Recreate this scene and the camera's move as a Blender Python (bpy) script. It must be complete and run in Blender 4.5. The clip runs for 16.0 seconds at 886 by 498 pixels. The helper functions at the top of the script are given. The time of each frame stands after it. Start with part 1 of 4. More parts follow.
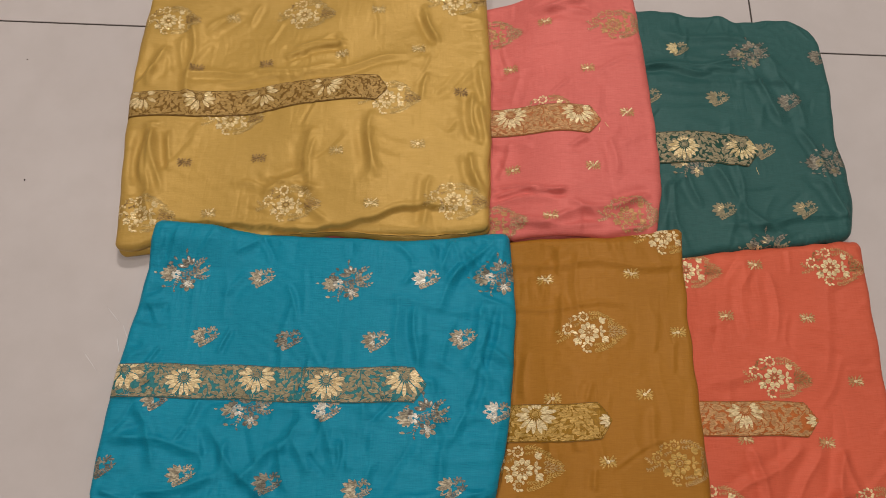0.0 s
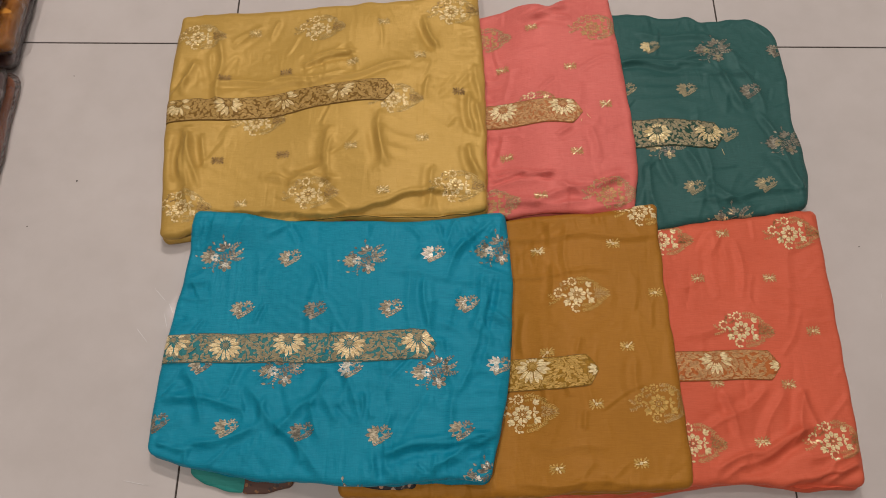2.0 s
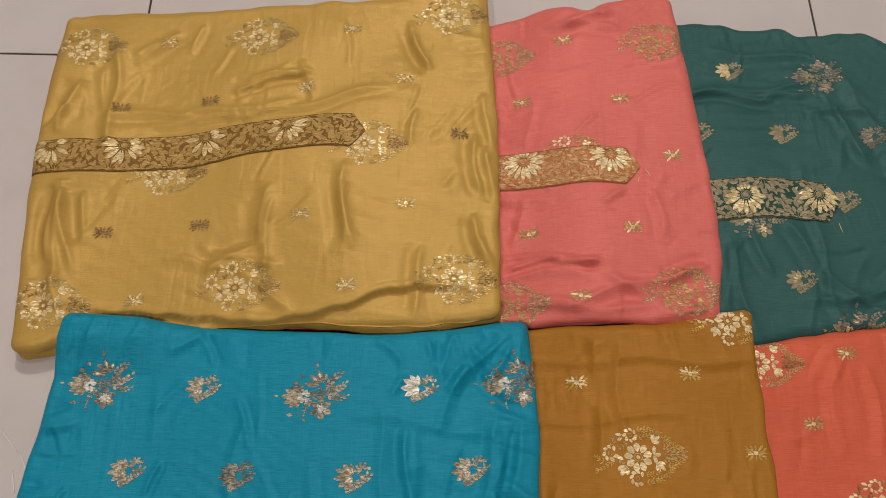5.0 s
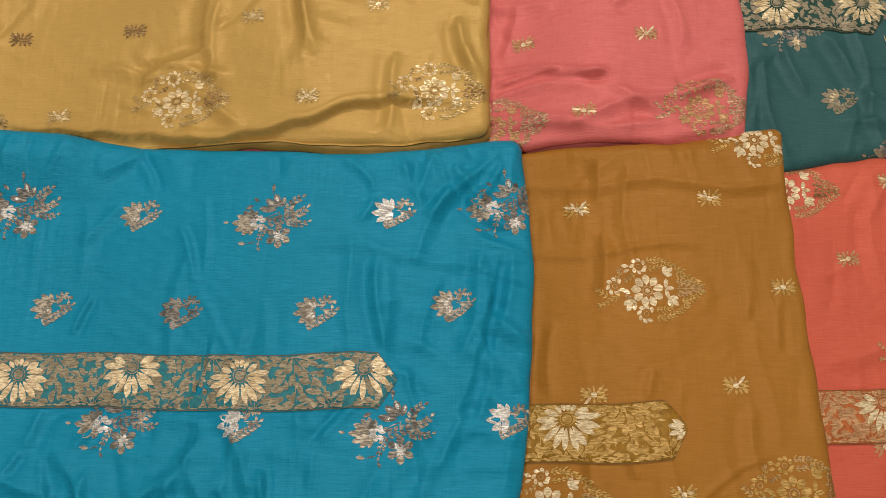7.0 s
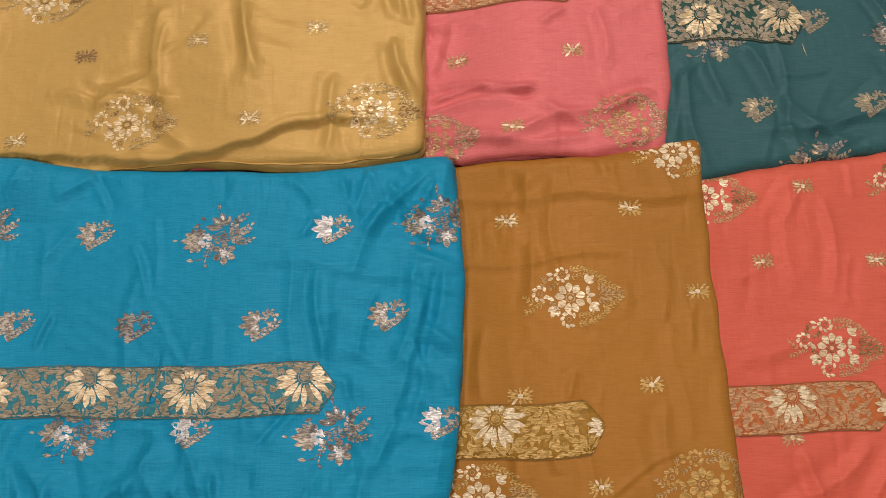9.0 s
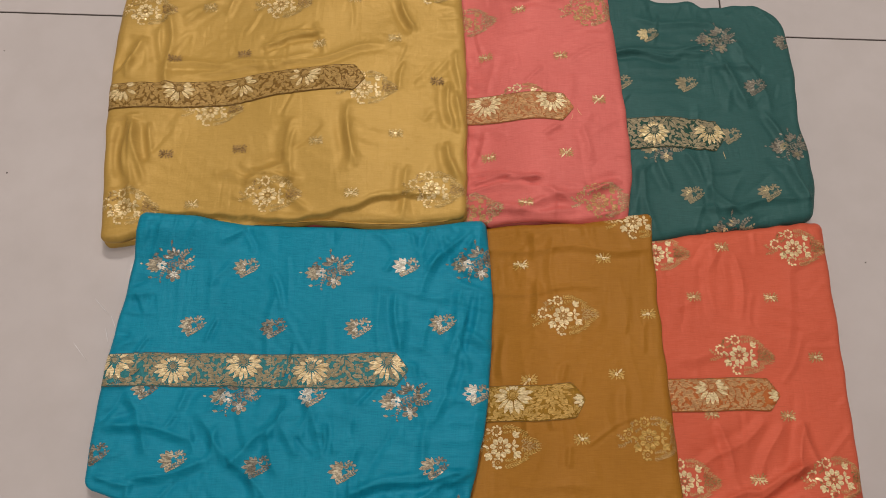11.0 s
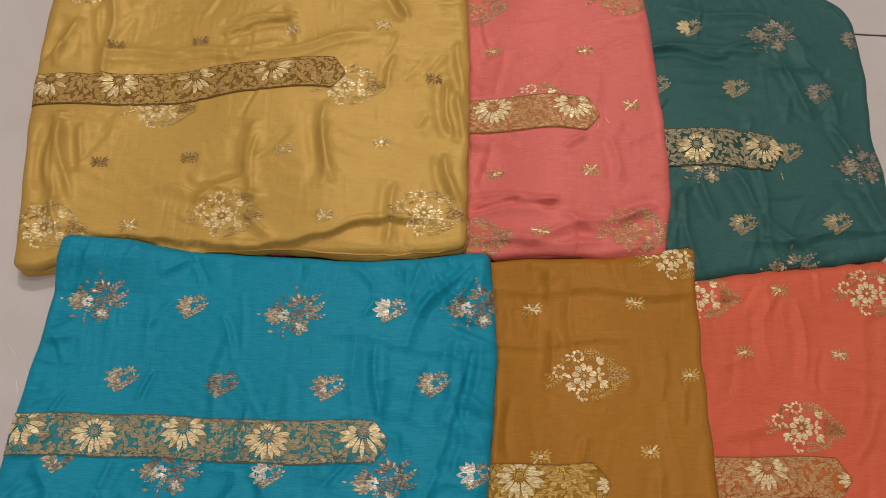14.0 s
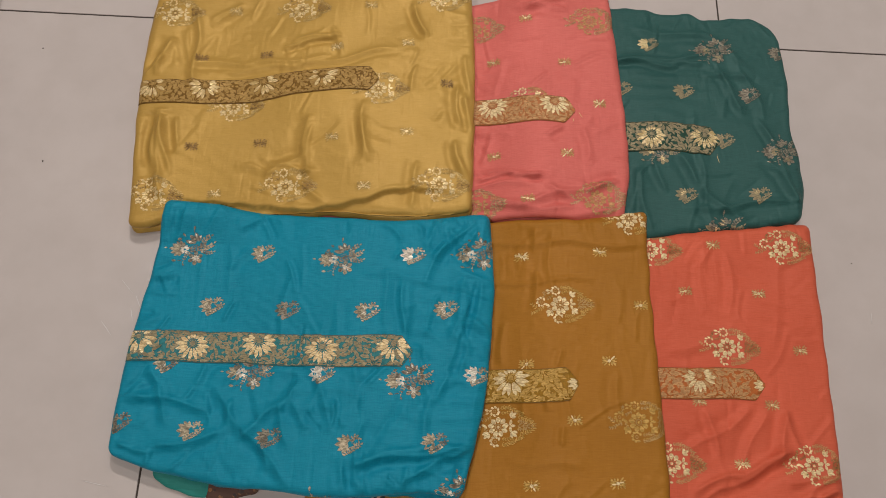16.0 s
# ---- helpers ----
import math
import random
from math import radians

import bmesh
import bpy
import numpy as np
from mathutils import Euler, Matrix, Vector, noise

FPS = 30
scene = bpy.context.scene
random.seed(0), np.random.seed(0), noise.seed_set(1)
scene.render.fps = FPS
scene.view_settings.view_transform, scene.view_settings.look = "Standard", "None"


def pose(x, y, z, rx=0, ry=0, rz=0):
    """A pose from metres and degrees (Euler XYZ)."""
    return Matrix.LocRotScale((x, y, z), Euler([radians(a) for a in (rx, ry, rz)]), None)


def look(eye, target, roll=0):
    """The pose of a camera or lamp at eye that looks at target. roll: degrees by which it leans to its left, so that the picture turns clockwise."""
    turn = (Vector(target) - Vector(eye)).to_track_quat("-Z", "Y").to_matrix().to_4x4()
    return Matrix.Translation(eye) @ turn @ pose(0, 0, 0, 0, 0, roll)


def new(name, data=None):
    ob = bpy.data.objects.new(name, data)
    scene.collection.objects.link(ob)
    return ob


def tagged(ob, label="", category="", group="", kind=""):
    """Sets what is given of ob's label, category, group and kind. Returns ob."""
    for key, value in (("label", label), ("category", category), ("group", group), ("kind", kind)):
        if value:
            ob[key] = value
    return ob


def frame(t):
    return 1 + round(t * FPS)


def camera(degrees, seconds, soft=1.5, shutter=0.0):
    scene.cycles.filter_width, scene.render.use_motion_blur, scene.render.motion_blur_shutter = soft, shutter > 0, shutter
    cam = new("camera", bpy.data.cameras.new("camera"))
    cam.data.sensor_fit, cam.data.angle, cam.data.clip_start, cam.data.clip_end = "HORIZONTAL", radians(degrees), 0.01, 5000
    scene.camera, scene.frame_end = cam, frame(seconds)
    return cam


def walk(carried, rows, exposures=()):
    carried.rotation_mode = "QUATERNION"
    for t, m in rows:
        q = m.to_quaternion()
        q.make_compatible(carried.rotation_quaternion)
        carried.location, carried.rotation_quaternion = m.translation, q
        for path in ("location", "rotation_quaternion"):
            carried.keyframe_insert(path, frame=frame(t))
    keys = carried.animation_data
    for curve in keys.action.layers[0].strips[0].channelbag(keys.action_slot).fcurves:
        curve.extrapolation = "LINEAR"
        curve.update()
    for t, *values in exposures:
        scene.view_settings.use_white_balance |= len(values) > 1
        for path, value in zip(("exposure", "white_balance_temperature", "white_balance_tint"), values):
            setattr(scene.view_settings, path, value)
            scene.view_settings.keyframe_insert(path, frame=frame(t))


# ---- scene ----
cam = camera(57.0, 16.0, soft=0.65)
PATH = [
    (0, (0.335, -0.748, 0.977), (0.362, 0.032, -0.865), 3.9),
    (0.5, (0.299, -0.757, 0.993), (0.333, 0.022, -0.849), 4.5),
    (1, (0.301, -0.835, 1.066), (0.317, -0.061, -0.778), 3.0),
    (1.5, (0.332, -0.89, 1.124), (0.342, -0.105, -0.716), 1.4),
    (2, (0.334, -0.848, 1.088), (0.349, -0.038, -0.741), 1.2),
    (2.5, (0.315, -0.754, 1.002), (0.348, 0.051, -0.829), 3.1),
    (3, (0.316, -0.646, 0.896), (0.374, 0.155, -0.936), 5.1),
    (3.2, (0.307, -0.614, 0.872), (0.375, 0.181, -0.962), 5.8),
    (5.3, (0.332, -0.575, 0.788), (0.379, 0.212, -1.05), 3.9),
    (5.5, (0.332, -0.577, 0.79), (0.39, 0.209, -1.049), 4.6),
    (6, (0.343, -0.577, 0.783), (0.398, 0.205, -1.057), 4.4),
    (6.5, (0.342, -0.583, 0.748), (0.407, 0.194, -1.094), 5.0),
    (6.8, (0.342, -0.61, 0.694), (0.401, 0.101, -1.174), 5.3),
    (6.9, (0.342, -0.61, 0.674), (0.413, 0.045, -1.214), 6.6),
    (7, (0.345, -0.615, 0.655), (0.416, -0.017, -1.253), 7.3),
    (7.5, (0.36, -0.629, 0.61), (0.44, -0.249, -1.352), 12.9),
    (8, (0.396, -0.615, 0.633), (0.465, -0.193, -1.321), 9.8),
    (8.5, (0.41, -0.603, 0.659), (0.481, -0.094, -1.273), 7.5),
    (9, (0.393, -0.593, 0.707), (0.473, -0.07, -1.221), 8.0),
    (9.5, (0.349, -0.657, 0.923), (0.418, -0.11, -1.0), 7.4),
    (9.7, (0.331, -0.708, 0.98), (0.417, -0.109, -0.926), 8.9),
    (11.8, (0.332, -0.733, 1.021), (0.418, -0.031, -0.85), 7.7),
    (12, (0.34, -0.706, 1.005), (0.429, -0.024, -0.873), 8.1),
    (12.5, (0.329, -0.665, 0.927), (0.418, 0.031, -0.946), 8.2),
    (13, (0.322, -0.634, 0.864), (0.412, 0.059, -1.009), 8.9),
    (13.5, (0.339, -0.628, 0.836), (0.428, 0.064, -1.038), 9.2),
    (14, (0.346, -0.62, 0.847), (0.429, 0.065, -1.03), 8.8),
    (14.5, (0.356, -0.625, 0.845), (0.431, 0.074, -1.027), 8.0),
    (15, (0.351, -0.635, 0.855), (0.417, 0.068, -1.017), 7.5),
    (15.5, (0.348, -0.724, 0.984), (0.396, -0.005, -0.881), 6.0),
    (16, (0.34, -0.783, 1.068), (0.392, -0.054, -0.794), 6.3),
]
# stops, kelvin and tint: the clip's own camera brightens and cools while it is close
LIGHT = [(0, -0.36, 6380, 11), (6.5, -0.38, 6380, 11), (7.0, -0.20, 6200, 14), (7.5, -0.09, 6000, 19), (8.5, -0.10, 6000, 20),
         (9.5, -0.14, 6000, 23), (9.7, -0.18, 6050, 20), (11.8, -0.38, 6380, 11), (16, -0.42, 6380, 11)]
walk(cam, [(t, look(eye, target, roll)) for t, eye, target, roll in PATH], LIGHT)

# ---------------------------------------------------------------- light
world = bpy.data.worlds.new("shop_room")
world.use_nodes = True
world.node_tree.nodes["Background"].inputs[0].default_value = (1.0, 0.9, 0.82, 1)
world.node_tree.nodes["Background"].inputs[1].default_value = 0.03
scene.world = world
CEIL = 2.7
# First: mirrored in the tiles; second: fits the shadows; the rest are added fill.
LAMPS = [(-0.91, 0.48, 0.6), (0.35, 1.3, 46), (1.5, 0.95, 10), (0.62, 0.08, 15), (-0.2, 1.6, 12), (-0.25, -1.5, 36), (1.0, -1.5, 2)]
for lx, ly, power in LAMPS:
    d = bpy.data.lights.new("ceiling_lamp_and_fill", "AREA")
    d.shape, d.size, d.energy, d.color = "DISK", 0.05 if lx < -0.9 else 0.10, power, (1.0, 0.90, 0.80)
    lamp = new("ceiling_lamp_and_fill_beam", d)
    lamp.location = (lx, ly, CEIL - 0.02)


# ---------------------------------------------------------------- materials
class Nodes:
    """Short spelling for node trees."""

    def __init__(self, name):
        self.mat = bpy.data.materials.new(name)
        self.mat.use_nodes = True
        self.tree = self.mat.node_tree
        self.bsdf = self.tree.nodes["Principled BSDF"]

    def add(self, kind, **props):
        n = self.tree.nodes.new(kind)
        for k, v in props.items():
            n.inputs[k.replace("_", " ")].default_value = v
        return n

    def link(self, a, b):
        self.tree.links.new(a, b)

    def coords(self, scale=(1, 1, 1), turn=0.0, kind="Object"):
        c = self.tree.nodes.new("ShaderNodeTexCoord")
        m = self.tree.nodes.new("ShaderNodeMapping")
        m.inputs["Scale"].default_value = scale
        m.inputs["Rotation"].default_value = (0, 0, turn)
        self.link(c.outputs[kind], m.inputs["Vector"])
        return m.outputs["Vector"]

    def noise(self, scale, detail=3.0, stretch=(1, 1, 1), turn=0.0, rough=0.55):
        n = self.add("ShaderNodeTexNoise", Scale=scale, Detail=detail, Roughness=rough)
        self.link(self.coords(stretch, turn), n.inputs["Vector"])
        return n.outputs["Fac"]

    def ramp(self, fac, stops):
        r = self.tree.nodes.new("ShaderNodeValToRGB")
        while len(r.color_ramp.elements) < len(stops):
            r.color_ramp.elements.new(0.5)
        for e, (p, c) in zip(r.color_ramp.elements, stops):
            e.position = p
            e.color = (*c, 1) if len(c) == 3 else c
        self.link(fac, r.inputs["Fac"])
        return r.outputs["Color"]

    def maths(self, op, a, b):
        n = self.tree.nodes.new("ShaderNodeMath")
        n.operation = op
        for s, v in zip(n.inputs, (a, b)):
            if isinstance(v, (int, float)):
                s.default_value = v
            else:
                self.link(v, s)
        return n.outputs[0]

    def mix(self, fac, a, b, mode="MIX"):
        n = self.tree.nodes.new("ShaderNodeMix")
        n.data_type, n.blend_type = "RGBA", mode
        for s, v in ((n.inputs[0], fac), (n.inputs[6], a), (n.inputs[7], b)):
            if isinstance(v, (int, float)):
                s.default_value = v
            elif isinstance(v, tuple):
                s.default_value = (*v, 1)
            else:
                self.link(v, s)
        return n.outputs[2]

    def bump(self, height, strength, distance):
        b = self.add("ShaderNodeBump", Strength=strength, Distance=distance)
        self.link(height, b.inputs["Height"])
        self.link(b.outputs["Normal"], self.bsdf.inputs["Normal"])
        return b

    def set(self, **props):
        for k, v in props.items():
            s = self.bsdf.inputs[k.replace("_", " ")]
            if isinstance(v, (int, float)):
                s.default_value = v
            elif isinstance(v, tuple):
                s.default_value = (*v, 1)
            else:
                self.link(v, s)
        return self.mat


def shade(c, k):
    return tuple(min(1.0, v * k) for v in c)


def silk(name, warp, weft, gloss=0.46, sheen=0.06, crease=1.7, metal=0.06, lustre=0.55, yarn=0.7):
    """Art-silk cloth: two thread colours, slub lines along the weft, fine weave relief, a sheen drawn out across the threads."""
    n = Nodes(name)
    slub = n.noise(1.0, 3, (75, 2300, 75))
    slub2 = n.noise(1.0, 2, (1200, 40, 40))
    thick_yarn = n.ramp(n.noise(1.0, 3, (46, 1300, 46), 0.0, 0.65), [(0.31, (1 - 0.16 * yarn,) * 3), (0.40, (1, 1, 1)), (0.68, (1, 1, 1)), (0.78, (1 + 0.08 * yarn,) * 3)])
    mid = tuple((a + b) / 2 for a, b in zip(warp, weft))
    low, high = (tuple(m + yarn * (v - m) for m, v in zip(mid, c)) for c in (shade(warp, 0.90), weft))
    cloud = n.noise(7.0, 4)
    mixd = n.maths("ADD", n.maths("MULTIPLY", slub, 0.75), n.maths("MULTIPLY", slub2, 0.25))
    base = n.ramp(mixd, [(0.32, low), (0.70, high)])
    fade = n.ramp(cloud, [(0.3, (0.90, 0.90, 0.90)), (0.7, (1.0, 1.0, 1.0))])
    col = n.mix(1.0, n.mix(1.0, base, fade, "MULTIPLY"), thick_yarn, "MULTIPLY")
    rough = n.ramp(slub, [(0.3, (gloss + 0.10,) * 3), (0.7, (gloss - 0.04,) * 3)])
    lines = n.ramp(n.noise(1.0, 2.5, (40, 9, 30), 0.12), [(0.38, (1, 1, 1)), (0.48, (0.15, 0.15, 0.15)), (0.52, (0.15, 0.15, 0.15)), (0.62, (1, 1, 1))])
    where = n.ramp(n.noise(9.0, 2), [(0.45, (0, 0, 0)), (0.68, (1, 1, 1))])
    crinkle = n.maths("MULTIPLY", where, lines)
    h = n.maths("ADD", n.maths("MULTIPLY", mixd, 0.9 * yarn), n.maths("ADD", n.maths("MULTIPLY", n.noise(60, 5), 1.7), n.maths("MULTIPLY", crinkle, crease)))
    n.bump(h, 0.42, 0.0012)
    along = n.tree.nodes.new("ShaderNodeTangent")
    along.direction_type, along.uv_map = "UV_MAP", "threads"
    n.link(along.outputs[0], n.bsdf.inputs["Tangent"])
    return n.set(Base_Color=col, Roughness=rough, Sheen_Weight=sheen, Sheen_Roughness=0.4, Sheen_Tint=shade(weft, 1.1), Anisotropic=lustre,
                 Metallic=metal, Specular_IOR_Level=0.45, Specular_Tint=tuple(0.35 + 0.65 * v for v in weft))


def zari(name, bright, dull, rough=0.34, metal=0.85):
    """Metal-wrapped brocade thread laid in fine slanting rows."""
    n = Nodes(name)
    rows = n.ramp(n.noise(1.0, 2, (260, 950, 260), 0.55), [(0.36, (0, 0, 0)), (0.58, (1, 1, 1))])
    # bright and dull specks carry the metal thread's glitter as colour
    patch = n.noise(150, 3)
    col = n.mix(rows, shade(dull, 0.8), n.mix(n.ramp(patch, [(0.33, (0, 0, 0)), (0.52, (1, 1, 1))]), dull, bright))
    n.bump(n.maths("ADD", rows, n.maths("MULTIPLY", patch, 1.2)), 0.6, 0.0012)
    return n.set(Base_Color=col, Metallic=metal, Roughness=rough)


def plain(name, colour, rough=0.5, vary=0.12, scale=30.0, metal=0.0, relief=0.15, **more):
    n = Nodes(name)
    col = n.ramp(n.noise(scale, 4), [(0.3, shade(colour, 1 - vary)), (0.7, shade(colour, 1 + vary * 0.5))])
    n.bump(n.noise(scale * 6, 3), relief, 0.001)
    return n.set(Base_Color=col, Roughness=rough, Metallic=metal, **more)


def tile_material():
    """Polished off-white vitrified tile with faint clouds, haze and scuffs."""
    n = Nodes("polished_tile")
    cloud = n.ramp(n.noise(3.0, 5), [(0.3, (0.48, 0.443, 0.435)), (0.7, (0.54, 0.501, 0.493))])
    grime = n.ramp(n.noise(18, 5), [(0.35, (0.96, 0.955, 0.95)), (0.6, (1, 1, 1))])
    col = n.mix(1.0, cloud, grime, "MULTIPLY")
    scuff = n.ramp(n.noise(1.0, 4, (14, 60, 20), 0.6), [(0.55, (0.05,) * 3), (0.75, (0.13,) * 3)])
    n.bump(n.noise(6.0, 2), 0.05, 0.002)
    return n.set(Base_Color=col, Roughness=scuff, Specular_IOR_Level=0.5)


GOLD = silk("gold_silk", (0.43, 0.262, 0.052), (0.52, 0.335, 0.092), 0.40, 0.08, 1.2, 0.12, 0.65, 0.45)
PINK = silk("pink_silk", (0.61, 0.122, 0.108), (0.68, 0.185, 0.158))
GREEN = silk("green_silk", (0.020, 0.078, 0.074), (0.038, 0.122, 0.116), 0.44, 0.14, 1.7)
BLUE = silk("turquoise_silk", (0.0, 0.208, 0.335), (0.010, 0.280, 0.41), crease=2.6, yarn=1.0)
BROWN = silk("mustard_silk", (0.33, 0.138, 0.014), (0.40, 0.180, 0.024))
CORAL = silk("coral_silk", (0.575, 0.093, 0.042), (0.65, 0.145, 0.085))
TILE = tile_material()
GROUT = plain("dark_grout", (0.045, 0.035, 0.03), 0.85)
# Grey set by how much light the unseen walls and ceiling bounce.
BOUNCE_GREY = plain("unseen_bounce_grey", (0.34, 0.32, 0.30), 0.75, 0.04, 8)


# ---------------------------------------------------------------- helpers for things
def link_mesh(name, verts, faces, material, parent=None, label="", smooth=True, slots=None):
    me = bpy.data.meshes.new(name)
    me.from_pydata([tuple(map(float, v)) for v in verts], [], faces)
    for m in (material if isinstance(material, (list, tuple)) else [material]):
        me.materials.append(m)
    if slots is not None:
        me.polygons.foreach_set("material_index", slots)
    me.polygons.foreach_set("use_smooth", [smooth] * len(me.polygons))
    me.update()
    ob = new(name, me)
    if parent is not None:
        ob.parent = parent
    return tagged(ob, label)


def part(name, bm, material, parent=None, label="", smooth=False):
    me = bpy.data.meshes.new(name)
    bm.to_mesh(me)
    bm.free()
    me.materials.append(material)
    me.polygons.foreach_set("use_smooth", [smooth] * len(me.polygons))
    ob = new(name, me)
    if parent is not None:
        ob.parent = parent
    return tagged(ob, label)


def box(x0, y0, z0, x1, y1, z1, bevel=0.0, seg=2):
    bm = bmesh.new()
    bmesh.ops.create_cube(bm, size=1)
    bmesh.ops.scale(bm, vec=(x1 - x0, y1 - y0, z1 - z0), verts=bm.verts)
    bmesh.ops.translate(bm, vec=((x0 + x1) / 2, (y0 + y1) / 2, (z0 + z1) / 2), verts=bm.verts)
    if bevel:
        bmesh.ops.bevel(bm, geom=bm.edges[:], offset=bevel, segments=seg, affect="EDGES")
    return bm


def grid_faces(n, m, start=0, flip=False):
    f = []
    for i in range(n - 1):
        for j in range(m - 1):
            a = start + i * m + j
            q = (a, a + m, a + m + 1, a + 1)
            f.append(q[::-1] if flip else q)
    return f


def curve_through(pts, s):
    """Catmull-Rom curve through a few points, at the fractions s of its way."""
    p = np.array(pts, float)
    seg = np.r_[0, np.cumsum(np.linalg.norm(np.diff(p, axis=0), axis=1))]
    seg /= seg[-1]
    tan = np.gradient(p, seg, axis=0)
    i = np.clip(np.searchsorted(seg, s, side="right") - 1, 0, len(p) - 2)
    h = (seg[i + 1] - seg[i])[:, None]
    t = ((s - seg[i]) / h[:, 0])[:, None]
    return ((2 * t**3 - 3 * t**2 + 1) * p[i] + (t**3 - 2 * t**2 + t) * h * tan[i]
            + (-2 * t**3 + 3 * t**2) * p[i + 1] + (t**3 - t**2) * h * tan[i + 1])


def wave_noise(x, y, seed, n=14, lo=8, hi=40, lean=None, spread=math.pi):
    """Smooth random relief from sine waves of many headings, about -1 to 1."""
    r = np.random.RandomState(seed)
    z = np.zeros_like(x)
    for _ in range(n):
        f = r.uniform(lo, hi)
        a = r.uniform(0, 2 * math.pi) if lean is None else lean + r.uniform(-spread, spread) / 2
        z += np.sin(f * (x * math.cos(a) + y * math.sin(a)) * 2 + r.uniform(0, 6.3)) * r.uniform(0.4, 1)
    return z / math.sqrt(n)


class Cloth:
    """A folded garment: a soft flat bundle whose outline follows four edges, with a top sheet that other trims can lie on."""

    def __init__(self, name, edges, thick, base, material, label, seed, creases=(), steps=(), corner=0.011, n=230, m=190, wrinkle=1.0, lean=1.3, sag=1.0, tags=("garment", "folded garments on the floor"), folds_count=90):
        bot, right, top, left = edges
        self.root = tagged(new(name), label, *tags)
        width = math.dist(bot[0], bot[-1])
        depth = math.dist(left[0], left[-1])
        re = 0.011

        def samples(count, size):
            ends = re * (1 - np.cos(np.linspace(0, math.pi / 2, 8))) / size
            return np.r_[ends, np.linspace(ends[-1], 1 - ends[-1], count)[1:-1], 1 - ends[::-1]]

        us, vs = samples(n, width), samples(m, depth)
        U, V = np.meshgrid(us, vs, indexing="ij")
        du, dv = np.minimum(U, 1 - U) * width, np.minimum(V, 1 - V) * depth
        cs = corner if isinstance(corner, tuple) else (corner,) * 4
        corner = np.where(U < 0.5, np.where(V < 0.5, cs[0], cs[3]), np.where(V < 0.5, cs[1], cs[2]))
        a, b = np.clip(1 - du / corner, 0, 1), np.clip(1 - dv / corner, 0, 1)
        a2, b2 = a * np.sqrt(1 - b * b / 2), b * np.sqrt(1 - a * a / 2)
        d = np.where((a > 0) & (b > 0), corner * (1 - np.hypot(a2, b2)), np.minimum(du, dv))
        d = np.maximum(d, 0)
        u2 = np.where(a > 0, np.where(U < 0.5, corner * (1 - a2) / width, 1 - corner * (1 - a2) / width), U)
        v2 = np.where(b > 0, np.where(V < 0.5, corner * (1 - b2) / depth, 1 - corner * (1 - b2) / depth), V)
        flat_u, flat_v = u2.ravel(), v2.ravel()
        B, T = curve_through(bot, flat_u), curve_through(top, flat_u)
        L, R = curve_through(left, flat_v), curve_through(right, flat_v)
        fu, fv = flat_u[:, None], flat_v[:, None]
        P = (1 - fv) * B + fv * T + (1 - fu) * L + fu * R - ((1 - fu) * (1 - fv) * np.array(bot[0]) + fu * (1 - fv) * np.array(bot[-1])
                                                              + (1 - fu) * fv * np.array(top[0]) + fu * fv * np.array(top[-1]))
        X, Y = P[:, 0].reshape(U.shape), P[:, 1].reshape(U.shape)
        edge_fade = np.clip(1 - d / 0.05, 0, 1)
        X = X + 0.0014 * edge_fade * wave_noise(X, Y, seed + 5, 12, 14, 90)
        Y = Y + 0.0016 * edge_fade * wave_noise(X, Y, seed + 6, 12, 14, 110)
        p = np.sqrt(np.clip(1 - (1 - np.minimum(d / re, 1)) ** 2, 0, 1))
        bz = base(X, Y)
        soft = np.clip(d / 0.012, 0, 1)
        rel = 0.0026 * sag * wave_noise(X, Y, seed, 10, 10, 28)
        folds = wave_noise(X + 0.012 * wave_noise(X, Y, seed + 8, 6, 6, 14), Y, seed + 1, 7, 45, 95, lean, 1.0)
        mask = np.clip(wave_noise(X, Y, seed + 2, 8, 5, 14) * 0.8 + 0.3, 0, 1)
        rel = rel + 0.0015 * wrinkle * mask * (0.6 - np.sqrt(folds ** 2 + 0.06))
        mask = np.clip(wave_noise(X, Y, seed + 4, 8, 8, 18) * 0.8 + 0.25, 0, 1)
        rel = rel + 0.0005 * wrinkle * mask * (0.6 - np.sqrt(wave_noise(X, Y, seed + 3, 8, 80, 170) ** 2 + 0.05))
        rnd = random.Random(seed)
        x_lo, x_hi, y_lo, y_hi = X.min(), X.max(), Y.min(), Y.max()
        creases = list(creases)
        for _ in range(folds_count):
            cx, cy = rnd.uniform(x_lo, x_hi), rnd.uniform(y_lo, y_hi)
            a, ln = lean + rnd.gauss(0, 0.55), rnd.uniform(0.015, 0.065)
            if rnd.random() < 0.45:  # gather: starts at the rim and runs inwards
                cx, cy, a = rnd.choice(((x_lo, cy, 0.0), (x_hi, cy, math.pi), (cx, y_lo, 1.57), (cx, y_hi, -1.57)))
                a, ln = a + rnd.gauss(0, 0.35), ln * 0.9
            creases.append((cx, cy, cx + ln * math.cos(a), cy + ln * math.sin(a), rnd.uniform(0.0026, 0.0065), wrinkle * rnd.uniform(0.0003, 0.0010) * rnd.choice((1, 1, -1))))
        for x0, y0, x1, y1, w, amp in creases:
            ax, ay = x1 - x0, y1 - y0
            ln = math.hypot(ax, ay)
            bend = 0.003 * np.sin(((X - x0) * ax + (Y - y0) * ay) / ln * 60 + x0 * 90)
            t = ((X - x0) * ax + (Y - y0) * ay) / ln**2
            q = ((X - x0) * ay - (Y - y0) * ax) / ln + bend
